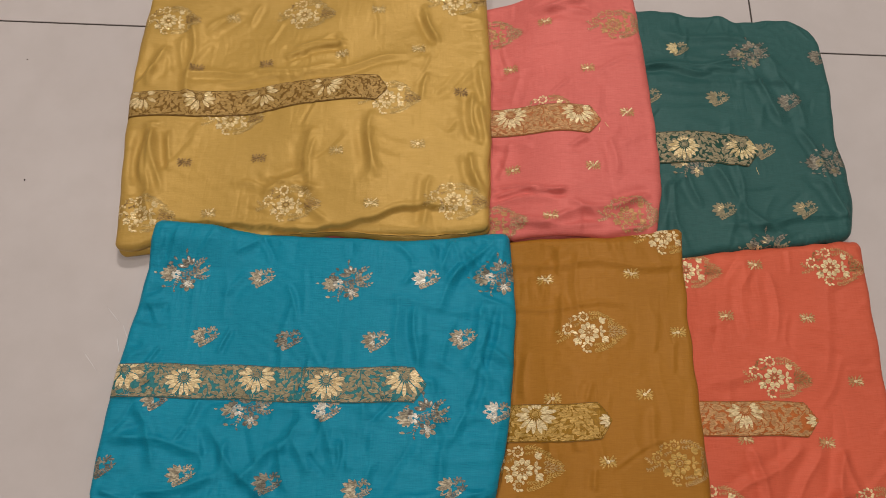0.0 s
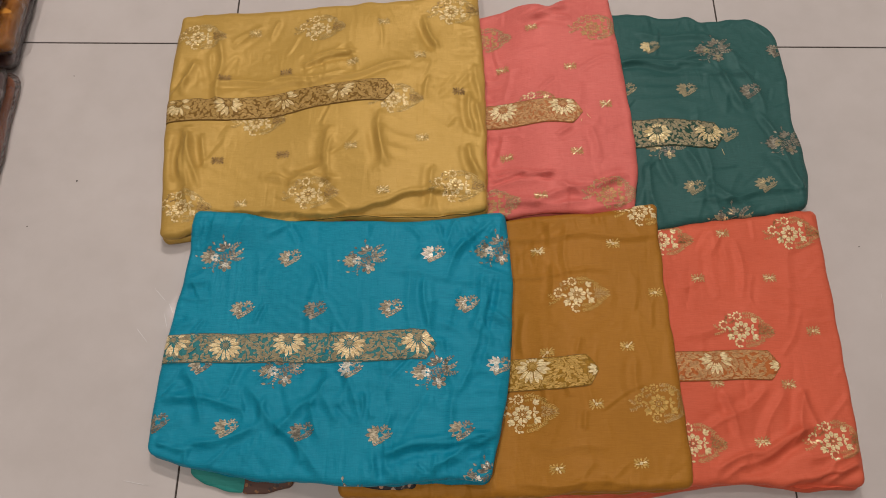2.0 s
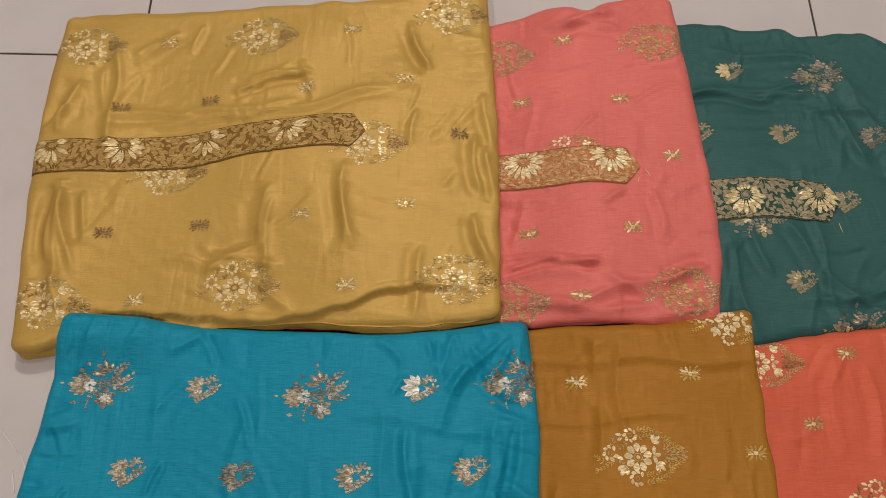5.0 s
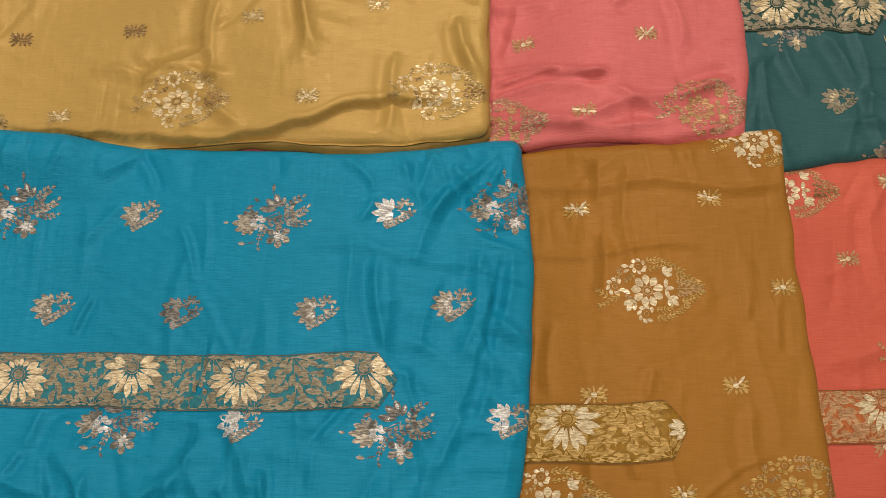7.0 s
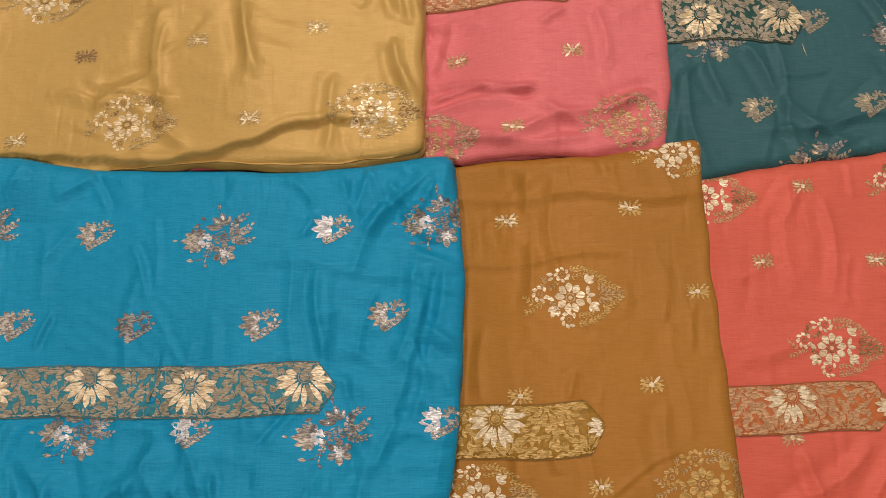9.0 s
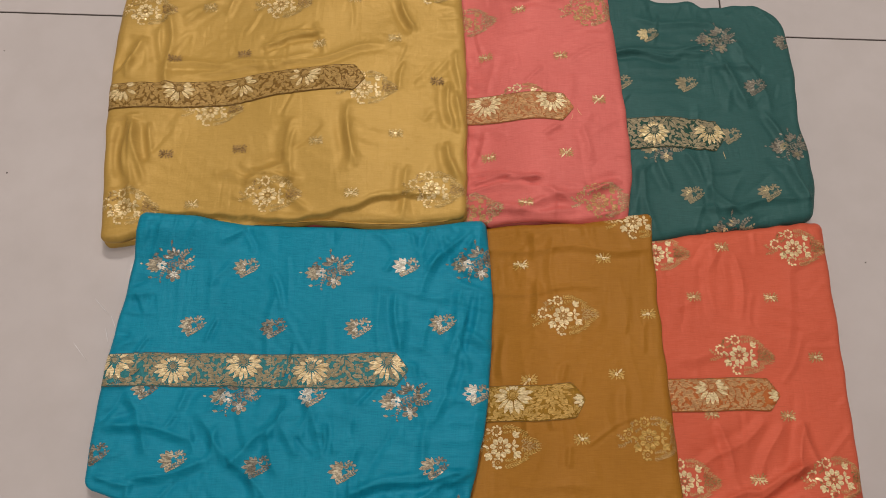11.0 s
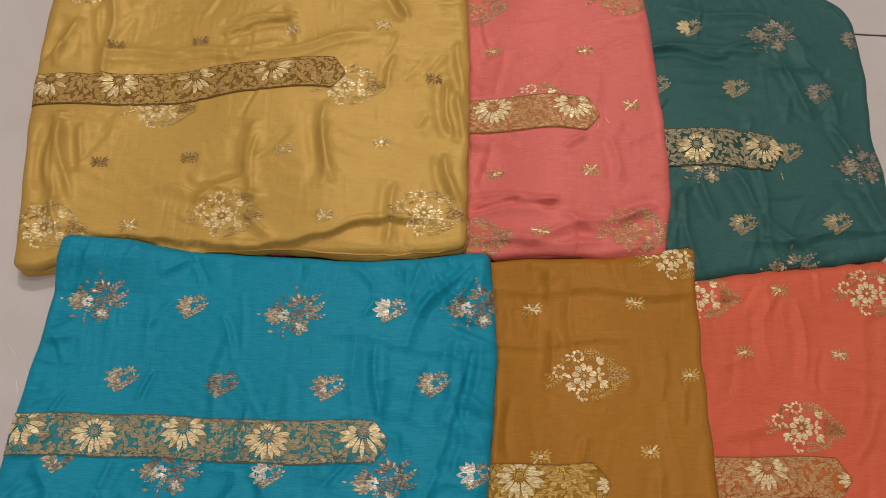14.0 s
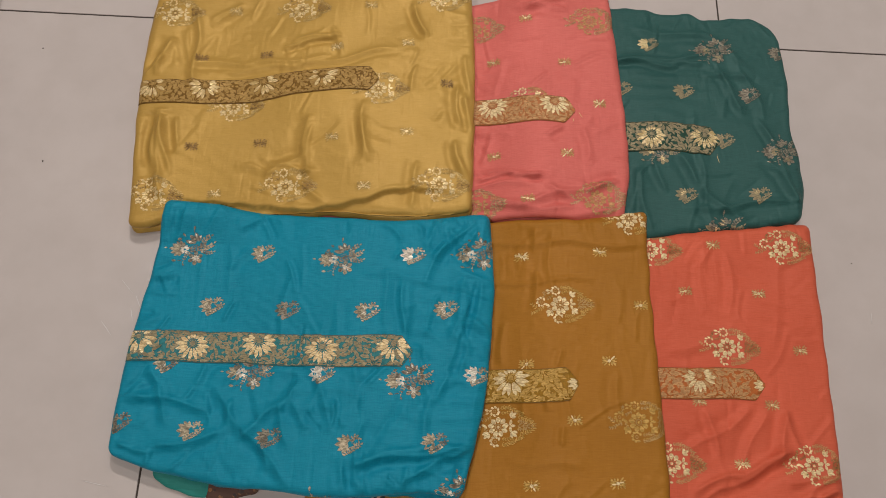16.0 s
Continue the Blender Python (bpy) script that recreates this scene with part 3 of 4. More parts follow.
def placket(cloth, line, wide, flowers, ground, scroll, bright, stitch, seed, tip=0.014, label="", glint=0.95):
    """A brocade neck strip sewn flat on the cloth, with a pointed end."""
    p = np.array(line, float)
    length = np.linalg.norm(np.diff(p, axis=0), axis=1).sum()
    k = int(length / 0.003)
    s = np.linspace(0, 1, k + 1)
    mid = curve_through(p, s)
    tan = np.gradient(mid, axis=0)
    tan /= np.linalg.norm(tan, axis=1)[:, None]
    nor = np.c_[-tan[:, 1], tan[:, 0]]
    along = s * length

    def half(q):
        return wide / 2 * np.clip((length - q) / tip, 0.04, 1.0) ** 0.9

    def at(q, c):
        i = np.interp(q, along, np.arange(k + 1))
        m = np.c_[np.interp(i, np.arange(k + 1), mid[:, 0]), np.interp(i, np.arange(k + 1), mid[:, 1])]
        n = np.c_[np.interp(i, np.arange(k + 1), nor[:, 0]), np.interp(i, np.arange(k + 1), nor[:, 1])]
        wob = 0.0006 * np.sin(q * 70 + seed)
        return m + n * (c + wob)[:, None]

    cols = np.array([-1, -0.985, -0.5, 0, 0.5, 0.985, 1])
    lift = np.array([0.0001, 0.0013, 0.0016, 0.0016, 0.0016, 0.0013, 0.0001])
    Q, C = np.meshgrid(along, cols, indexing="ij")
    xyz = cloth.drape(at(Q.ravel(), (C * half(Q)).ravel()), 0.0)
    xyz[:, 2] += np.tile(lift, k + 1)
    body = link_mesh("placket", xyz, [f[::-1] for f in grid_faces(k + 1, len(cols))][::1], ground, cloth.root, label)
    rnd = random.Random(seed)
    fl = [(f * 1000, o) for f, o in flowers]
    # scrollwork of curled leaves that follow a swirling flow
    shapes, taken = [], []
    cell = 30.0
    for i in range(int(length * 1000 / cell) + 2):  # fans of curling stems that rise from one edge and then the other
        cx, up = i * cell + rnd.uniform(-3, 3), 1 if i % 2 else -1
        foot = -up * wide * 470
        for lean_by, reach in ((-62, 26), (-30, 30), (4, 33), (34, 30), (64, 26)):
            a0 = 90 * up - lean_by * up
            shapes.append(leaf(cx, foot, a0, reach, 1.0, 0, lean_by * 0.9 * -up, 0.3))
            px, py, aa = cx, foot, radians(a0)
            for j in range(1, 5):
                px, py, aa = px + reach / 5 * math.cos(aa), py + reach / 5 * math.sin(aa), aa + radians(lean_by * 0.9 * -up) / 5
                side = 1 if (j + i) % 2 else -1
                if abs(py) < wide * 430 and 3 < px < length * 1000 - 8 and not any((px - f) ** 2 + (py - o) ** 2 < 170 for f, o in fl):
                    shapes.append(leaf(px, py, math.degrees(aa) + side * 42, rnd.uniform(8, 11), rnd.uniform(3.8, 5.0), 0, -side * 55, 0.6))
                    taken.append((px + 3 * math.cos(aa + side), py + 3 * math.sin(aa + side)))
    for _ in range(5000):
        q, c = rnd.uniform(0.002, length - 0.004) * 1000, rnd.uniform(-0.86, 0.86) * wide * 500
        if abs(c) > half(q / 1000) * 1000 * 0.86 or any((q - a) ** 2 + (c - b) ** 2 < 3.7 ** 2 for a, b in taken) or any((q - f) ** 2 + (c - o) ** 2 < 150 for f, o in fl):
            continue
        taken.append((q, c))
        shapes.append(leaf(q, c, rnd.uniform(0, 360), rnd.uniform(5.0, 8.0), rnd.uniform(2.6, 3.8), 0, rnd.choice((-1, 1)) * rnd.uniform(30, 80), rnd.uniform(0.3, 0.8)))
    for side in (-1, 1):
        q = 3.0
        while q < (length - tip) * 1000:
            shapes.append(leaf(q, side * wide * 440, 0, 4.0, 1.6, 0, 0, 0.5))
            q += 4.2

    def place(m):
        q = np.clip(m[:, 0] / 1000, 0, length)
        h = half(q) * 0.95
        return at(q, np.clip(m[:, 1] / 1000, -h, h))

    weave(cloth, shapes, place, [scroll], "scrollwork", body, 0.0019)
    for f, o in fl:
        petals, count = [], 12
        if f > length * 1000 - 14:  # only a few petals show where the strip is cut to its point
            petals = petal_fan(length * 1000 + 1, 0, 4, ((152, 14, 3.4), (172, 17, 4.2), (194, 17, 4.2), (216, 14, 3.4)), 0)
            weave(cloth, petals, place, [bright, scroll], "lotus_flower", body, 0.0022)
            continue
        oy = o + 7
        for i in range(count):  # petals of a lotus seen from the side: long below, broken off above
            a = 160 + i * 232 / (count - 1) + rnd.uniform(-3, 3)
            far = rnd.uniform(21, 24) if 175 < a < 370 else rnd.uniform(15, 18)
            petals += petal_fan(f, oy, 6.2, ((a, far, rnd.uniform(4.5, 5.4)),), 0 if rnd.random() < glint else 1)
        petals += petal_fan(f, oy, 6.0, tuple((a, 12, 3.4) for a in (62, 84, 106, 130)), 0 if rnd.random() < glint * 0.6 else 1)
        petals += [dot(f, oy, 3.6, 1), ring(f, oy, 5.2, 0.7, 1)]
        weave(cloth, petals, place, [bright, scroll], "lotus_flower", body, 0.0022)
    edge = []
    for side in (-1, 1):
        q = 0.0
        while q < (length - 0.001) * 1000:
            h0 = half(np.array([q / 1000]))[0] * 985
            h1 = half(np.array([(q + 2.6) / 1000]))[0] * 985
            a = math.degrees(math.atan2(side * (h1 - h0), 2.6))
            edge.append(leaf(q, side * h0, a, 2.9, 0.55, 0, 0, 0.4))
            q += 2.6

    weave(cloth, edge, lambda m: at(np.clip(m[:, 0] / 1000, 0, length), m[:, 1] / 1000), [stitch], "edge_stitching", body, 0.0016)
    return body


SILVER = zari("silvery_zari", (0.92, 0.90, 0.80), (0.52, 0.50, 0.42), 0.33, 0.3)
CREAM = zari("cream_gold_zari", (0.98, 0.84, 0.52), (0.72, 0.53, 0.26), 0.33, 0.25)
BRIGHT = zari("bright_gold_zari", (0.93, 0.80, 0.48), (0.62, 0.47, 0.21), 0.32, 0.35)
BRONZE = zari("bronze_zari", (0.36, 0.33, 0.26), (0.13, 0.12, 0.095), 0.40, 0.35)
COPPER = zari("copper_zari", (0.66, 0.46, 0.26), (0.36, 0.22, 0.10), 0.40, 0.35)
UMBER = zari("umber_zari", (0.42, 0.26, 0.09), (0.20, 0.11, 0.03), 0.42, 0.3)
OLDGOLD = zari("old_gold_zari", (0.52, 0.33, 0.10), (0.40, 0.24, 0.06), 0.42, 0.2)
PEACHGOLD = zari("peach_gold_zari", (0.64, 0.37, 0.16), (0.48, 0.24, 0.09), 0.42, 0.2)
HONEYGOLD = zari("honey_gold_zari", (0.66, 0.42, 0.12), (0.48, 0.28, 0.05), 0.42, 0.25)
HONEYBROWN = zari("honey_brown_zari", (0.60, 0.40, 0.17), (0.42, 0.26, 0.09), 0.42, 0.3)
GOLDTHREAD = zari("gold_thread_zari", (0.72, 0.53, 0.22), (0.44, 0.29, 0.08), 0.36, 0.35)
PALEBRONZE = zari("pale_bronze_zari", (0.60, 0.53, 0.38), (0.24, 0.21, 0.15), 0.40, 0.35)
PALEGOLD = zari("pale_gold_zari", (0.95, 0.78, 0.45), (0.64, 0.46, 0.18), 0.32, 0.3)
SAGEGOLD = zari("sage_gold_zari", (0.40, 0.345, 0.21), (0.26, 0.225, 0.135), 0.42, 0.2)
STITCH = plain("dark_stitching", (0.17, 0.10, 0.035), 0.8)
BLUE_BAND = plain("turquoise_band_weave", (0.03, 0.19, 0.21), 0.6, 0.3, 300, Specular_IOR_Level=0.2)
GOLD_BAND = plain("olive_band_weave", (0.2, 0.105, 0.018), 0.6, 0.3, 300, Specular_IOR_Level=0.2)
PINK_BAND = plain("rust_band_weave", (0.46, 0.17, 0.06), 0.6, 0.3, 300, Specular_IOR_Level=0.2)
GREEN_BAND = plain("green_band_weave", (0.02, 0.07, 0.05), 0.6, 0.3, 300, Specular_IOR_Level=0.2)
BROWN_BAND = plain("ochre_band_weave", (0.3, 0.155, 0.014), 0.6, 0.3, 300, Specular_IOR_Level=0.2)
CORAL_BAND = plain("brick_band_weave", (0.46, 0.13, 0.03), 0.6, 0.3, 300, Specular_IOR_Level=0.2)


def garment(tag, edges, base, material, label, seed, motifs, mats, band, creases, steps=(), rise=None, glint=0.95, **more):
    cloth = Cloth("folded_kurta", edges, THICK * 0.58, lambda X, Y: (rise or base)(X, Y) + THICK * 0.42, material, label, seed, creases, steps, **more)
    rnd = random.Random(seed + 400)
    moved = {p: (p[0] + rnd.uniform(-0.003, 0.003), p[1] + rnd.uniform(-0.0035, 0.0025)) for e in edges for p in e}
    fold = Cloth("under_fold", [[moved[p] for p in e] for e in edges], lambda X, Y: THICK * 0.48 + (rise or base)(X, Y) - base(X, Y), base, material, "", seed + 60, n=100, m=80, folds_count=10,
                 corner=more.get("corner", 0.011))
    fold.body.parent, fold.body.name = cloth.root, "under_fold"
    bpy.data.objects.remove(fold.root)
    for kind, spots in motifs:
        for x, y, *tone in spots:
            motif(cloth, kind, x, y, mats, *tone, seed=seed)
    placket(cloth, *band, seed, glint=glint)
    return cloth


gold = garment("gold", (
    [(-0.062, -0.363), (0.06, -0.345), (0.212, -0.336), (0.321, -0.339), (0.404, -0.33)],
    [(0.404, -0.33), (0.407, -0.187), (0.404, -0.055), (0.397, 0.072)],
    [(-0.080, 0.034), (-0.018, 0.04), (0.093, 0.044), (0.199, 0.043), (0.315, 0.053), (0.363, 0.078), (0.397, 0.072)],
    [(-0.062, -0.363), (-0.074, -0.244), (-0.084, -0.107), (-0.080, 0.034)]), ramp_x(0.12, 0.24, 0.028), GOLD,
    "folded golden-olive silk kurta with woven gold flowers and trim", 11,
    [("medallion", [(-0.045, -0.012), (0.147, -0.002), (0.358, 0.02), (0.271, -0.144), (0.062, -0.169), (-0.034, -0.315), (0.151, -0.298), (0.363, -0.291)]),
     ("star", [(0.003, -0.091, "dark"), (0.099, -0.085, "dark"), (0.203, -0.072), (0.307, -0.064), (0.366, -0.13, "dark"), (0.008, -0.238, "dark"), (0.105, -0.231, "dark"), (0.207, -0.224), (0.312, -0.213), (0.049, -0.31), (0.257, -0.301), (0.043, -0.005), (0.249, -0)])], [PALEGOLD, UMBER, GOLDTHREAD],
    ([(-0.086, -0.153), (-0.02, -0.15), (0.067, -0.145), (0.156, -0.132), (0.223, -0.128), (0.268, -0.13)], 0.039, [(0.025, 5), (0.101, 3), (0.187, 5), (0.273, 3)], GOLD_BAND, OLDGOLD, PALEGOLD, STITCH),
    [(0.143, -0.061, 0.203, -0.051, 0.004, 0.0025), (-0.005, -0.098, 0.079, -0.099, 0.006, 0.002), (0.079, -0.099, 0.184, -0.091, 0.006, 0.002), (-0.057, -0.092, -0.077, -0.122, 0.006, 0.003), (-0.051, -0.188, -0.044, -0.263, 0.006, 0.003), (-0.044, -0.188, -0.02, -0.275, 0.006, 0.003), (-0.021, -0.04, -0.021, -0.091, 0.006, 0.002), (0.178, -0.21, 0.173, -0.283, 0.006, 0.0026), (0.251, -0.197, 0.258, -0.259, 0.006, 0.0022), (0.316, -0.008, 0.335, -0.048, 0.005, 0.002), (0.394, -0.087, 0.398, -0.149, 0.005, 0.002), (0.387, -0.251, 0.401, -0.276, 0.005, 0.002), (0.115, -0.255, 0.182, -0.281, 0.006, 0.002), (0.199, -0.042, 0.208, -0.087, 0.005, 0.0016), (0.015, -0.032, 0.047, 0.007, 0.007, 0.002), (-0.042, -0.200, -0.033, -0.288, 0.0090, 0.0042), (-0.033, -0.288, -0.019, -0.316, 0.0090, 0.0042), (-0.016, -0.197, -0.014, -0.246, 0.0060, 0.0030), (-0.010, -0.017, -0.003, -0.138, 0.0080, 0.0035), (-0.048, -0.062, -0.058, -0.118, 0.0080, 0.0035), (0.249, -0.173, 0.250, -0.260, 0.0070, 0.0028), (0.172, -0.193, 0.167, -0.253, 0.0080, 0.0030), (0.167, -0.253, 0.119, -0.283, 0.0080, 0.0030), (0.045, -0.109, 0.150, -0.105, 0.0050, 0.0020), (0.150, -0.105, 0.278, -0.078, 0.0050, 0.0020), (0.128, -0.071, 0.193, -0.057, 0.0040, 0.0030), (0.312, 0.006, 0.332, -0.046, 0.0060, 0.0024), (0.381, -0.137, 0.387, -0.196, 0.0060, 0.0030), (0.395, -0.150, 0.402, -0.203, 0.0060, 0.0030), (0.378, -0.228, 0.393, -0.271, 0.0060, 0.0030), (0.322, -0.107, 0.316, -0.145, 0.0050, 0.0018), (0.084, -0.269, 0.183, -0.279, 0.0070, 0.0020), (0.068, -0.015, 0.082, 0.015, 0.0050, 0.0015), (0.145, -0.280, 0.202, -0.319, 0.0060, 0.0020), (0.330, -0.265, 0.320, -0.324, 0.0060, 0.0022)],
    [([(-0.008, -0.319), (0.063, -0.322), (0.146, -0.331), (0.17, -0.336), (0.214, -0.33), (0.256, -0.321), (0.299, -0.303), (0.342, -0.299), (0.39, -0.303)], 0.0085)],
    wrinkle=1.1, sag=1.2, folds_count=50, rise=ramp_x(0.02, 0.27, 0.028), glint=0.6)
pink = garment("pink", (
    [(0.19, -0.335), (0.405, -0.331), (0.506, -0.332), (0.615, -0.333)],
    [(0.615, -0.333), (0.625, -0.278), (0.626, -0.176), (0.618, -0.065), (0.607, 0.061)],
    [(0.19, 0.02), (0.405, 0.034), (0.492, 0.044), (0.507, 0.039), (0.526, 0.047), (0.607, 0.061)],
    [(0.19, -0.335), (0.188, -0.15), (0.19, 0.02)]), ramp_x(0.40, 0.51, 0.028), PINK,
    "folded salmon-pink silk kurta with gold trim and flowers", 23,
    [("medallion", [(0.58, -0.009, "dark"), (0.582, -0.302, "dark"), (0.409, -0.015, "dark"), (0.412, -0.311, "dark"), (0.483, -0.153)]),
     ("star", [(0.481, -0.007), (0.435, -0.078), (0.538, -0.082), (0.587, -0.152), (0.437, -0.235), (0.538, -0.235), (0.482, -0.307)])], [CREAM, COPPER, PEACHGOLD],
    ([(0.359, -0.163), (0.409, -0.163), (0.482, -0.163), (0.551, -0.166)], 0.042, [(0.075, 4), (0.162, 5)], PINK_BAND, PEACHGOLD, CREAM, STITCH),
    [(0.419, -0.26, 0.502, -0.27, 0.0035, 0.002), (0.41, -0.282, 0.481, -0.278, 0.006, 0.002), (0.485, 0.013, 0.533, 0.027, 0.006, 0.003), (0.607, -0.278, 0.566, -0.29, 0.006, 0.0025), (0.42, -0.314, 0.552, -0.32, 0.006, 0.002), (0.512, -0.209, 0.53, -0.192, 0.005, 0.0016), (0.412, -0.193, 0.458, -0.203, 0.006, 0.0014), (0.417, -0.271, 0.461, -0.267, 0.0035, 0.0030), (0.461, -0.267, 0.500, -0.271, 0.0035, 0.0030), (0.411, -0.305, 0.475, -0.313, 0.0070, 0.0026), (0.475, -0.313, 0.587, -0.280, 0.0070, 0.0026), (0.562, -0.197, 0.569, -0.241, 0.0060, 0.0016), (0.533, -0.328, 0.596, -0.324, 0.0060, 0.0028), (0.469, 0.019, 0.537, 0.007, 0.0070, 0.0020), (0.509, -0.290, 0.557, -0.306, 0.0060, 0.0022), (0.430, -0.199, 0.423, -0.243, 0.0050, 0.0016)], wrinkle=1.0)
green = garment("green", (
    [(0.47, -0.36), (0.651, -0.345), (0.761, -0.328), (0.876, -0.312)],
    [(0.876, -0.312), (0.885, -0.268), (0.887, -0.225), (0.880, -0.151), (0.884, -0.086), (0.880, -0.006), (0.876, 0.030)],
    [(0.47, 0.03), (0.625, 0.044), (0.666, 0.044), (0.708, 0.037), (0.745, 0.039), (0.759, 0.030), (0.788, 0.033), (0.848, 0.036), (0.876, 0.030)],
    [(0.47, -0.36), (0.47, -0.15), (0.47, 0.03)]), ramp_x(2, 3, 0.0), GREEN,
    "folded dark bottle-green silk kurta with gold flowers and trim", 37,
    [("bud", [(0.672, -0.026, "hot"), (0.721, -0.106), (0.82, -0.108, "dark"), (0.712, -0.279), (0.818, -0.274), (0.626, -0.109), (0.774, -0.188), (0.874, -0.03, "dark")]),
     ("cluster", [(0.77, -0.029, "dark"), (0.857, -0.199, "dark"), (0.761, -0.328), (0.675, -0.205)])], [BRIGHT, BRONZE, SAGEGOLD],
    ([(0.572, -0.188), (0.622, -0.188), (0.691, -0.185), (0.768, -0.19)], 0.047, [(0.096, -4), (0.174, 1)], GREEN_BAND, SAGEGOLD, BRIGHT, STITCH),
    [(0.624, -0.058, 0.761, -0.042, 0.005, 0.002), (0.777, -0.072, 0.809, -0.135, 0.006, 0.0025), (0.833, -0.152, 0.862, -0.237, 0.006, 0.0025), (0.839, -0.221, 0.874, -0.278, 0.007, 0.003), (0.732, -0.156, 0.744, -0.315, 0.006, 0.0018), (0.645, -0.238, 0.656, -0.327, 0.006, 0.002), (0.66, -0, 0.757, -0.006, 0.007, 0.002), (0.724, -0.3, 0.867, -0.278, 0.006, 0.002), (0.757, -0.073, 0.82, -0.079, 0.005, 0.0016), (0.626, -0.057, 0.708, -0.061, 0.0050, 0.0024), (0.708, -0.061, 0.753, -0.053, 0.0050, 0.0024), (0.708, -0.217, 0.733, -0.261, 0.0070, 0.0026), (0.806, -0.044, 0.838, -0.138, 0.0090, 0.0030), (0.640, -0.243, 0.638, -0.301, 0.0070, 0.0022), (0.672, -0.224, 0.682, -0.271, 0.0060, 0.0020), (0.740, -0.270, 0.789, -0.315, 0.0070, 0.0025), (0.762, 0.001, 0.801, -0.037, 0.0060, 0.0018)],
    corner=(0.011, 0.013, 0.045, 0.011))


def blue_base(X, Y, x0=0.13, x1=0.25):
    """The blue bundle climbs onto the brown one, and its far corner rests on the gold one."""
    corner = np.clip((0.12 - X) / 0.06, 0, 1) * np.clip((Y + 0.385) / 0.035, 0, 1)
    return ramp_x(x0, x1, 0.028)(X, Y) + 0.016 * corner


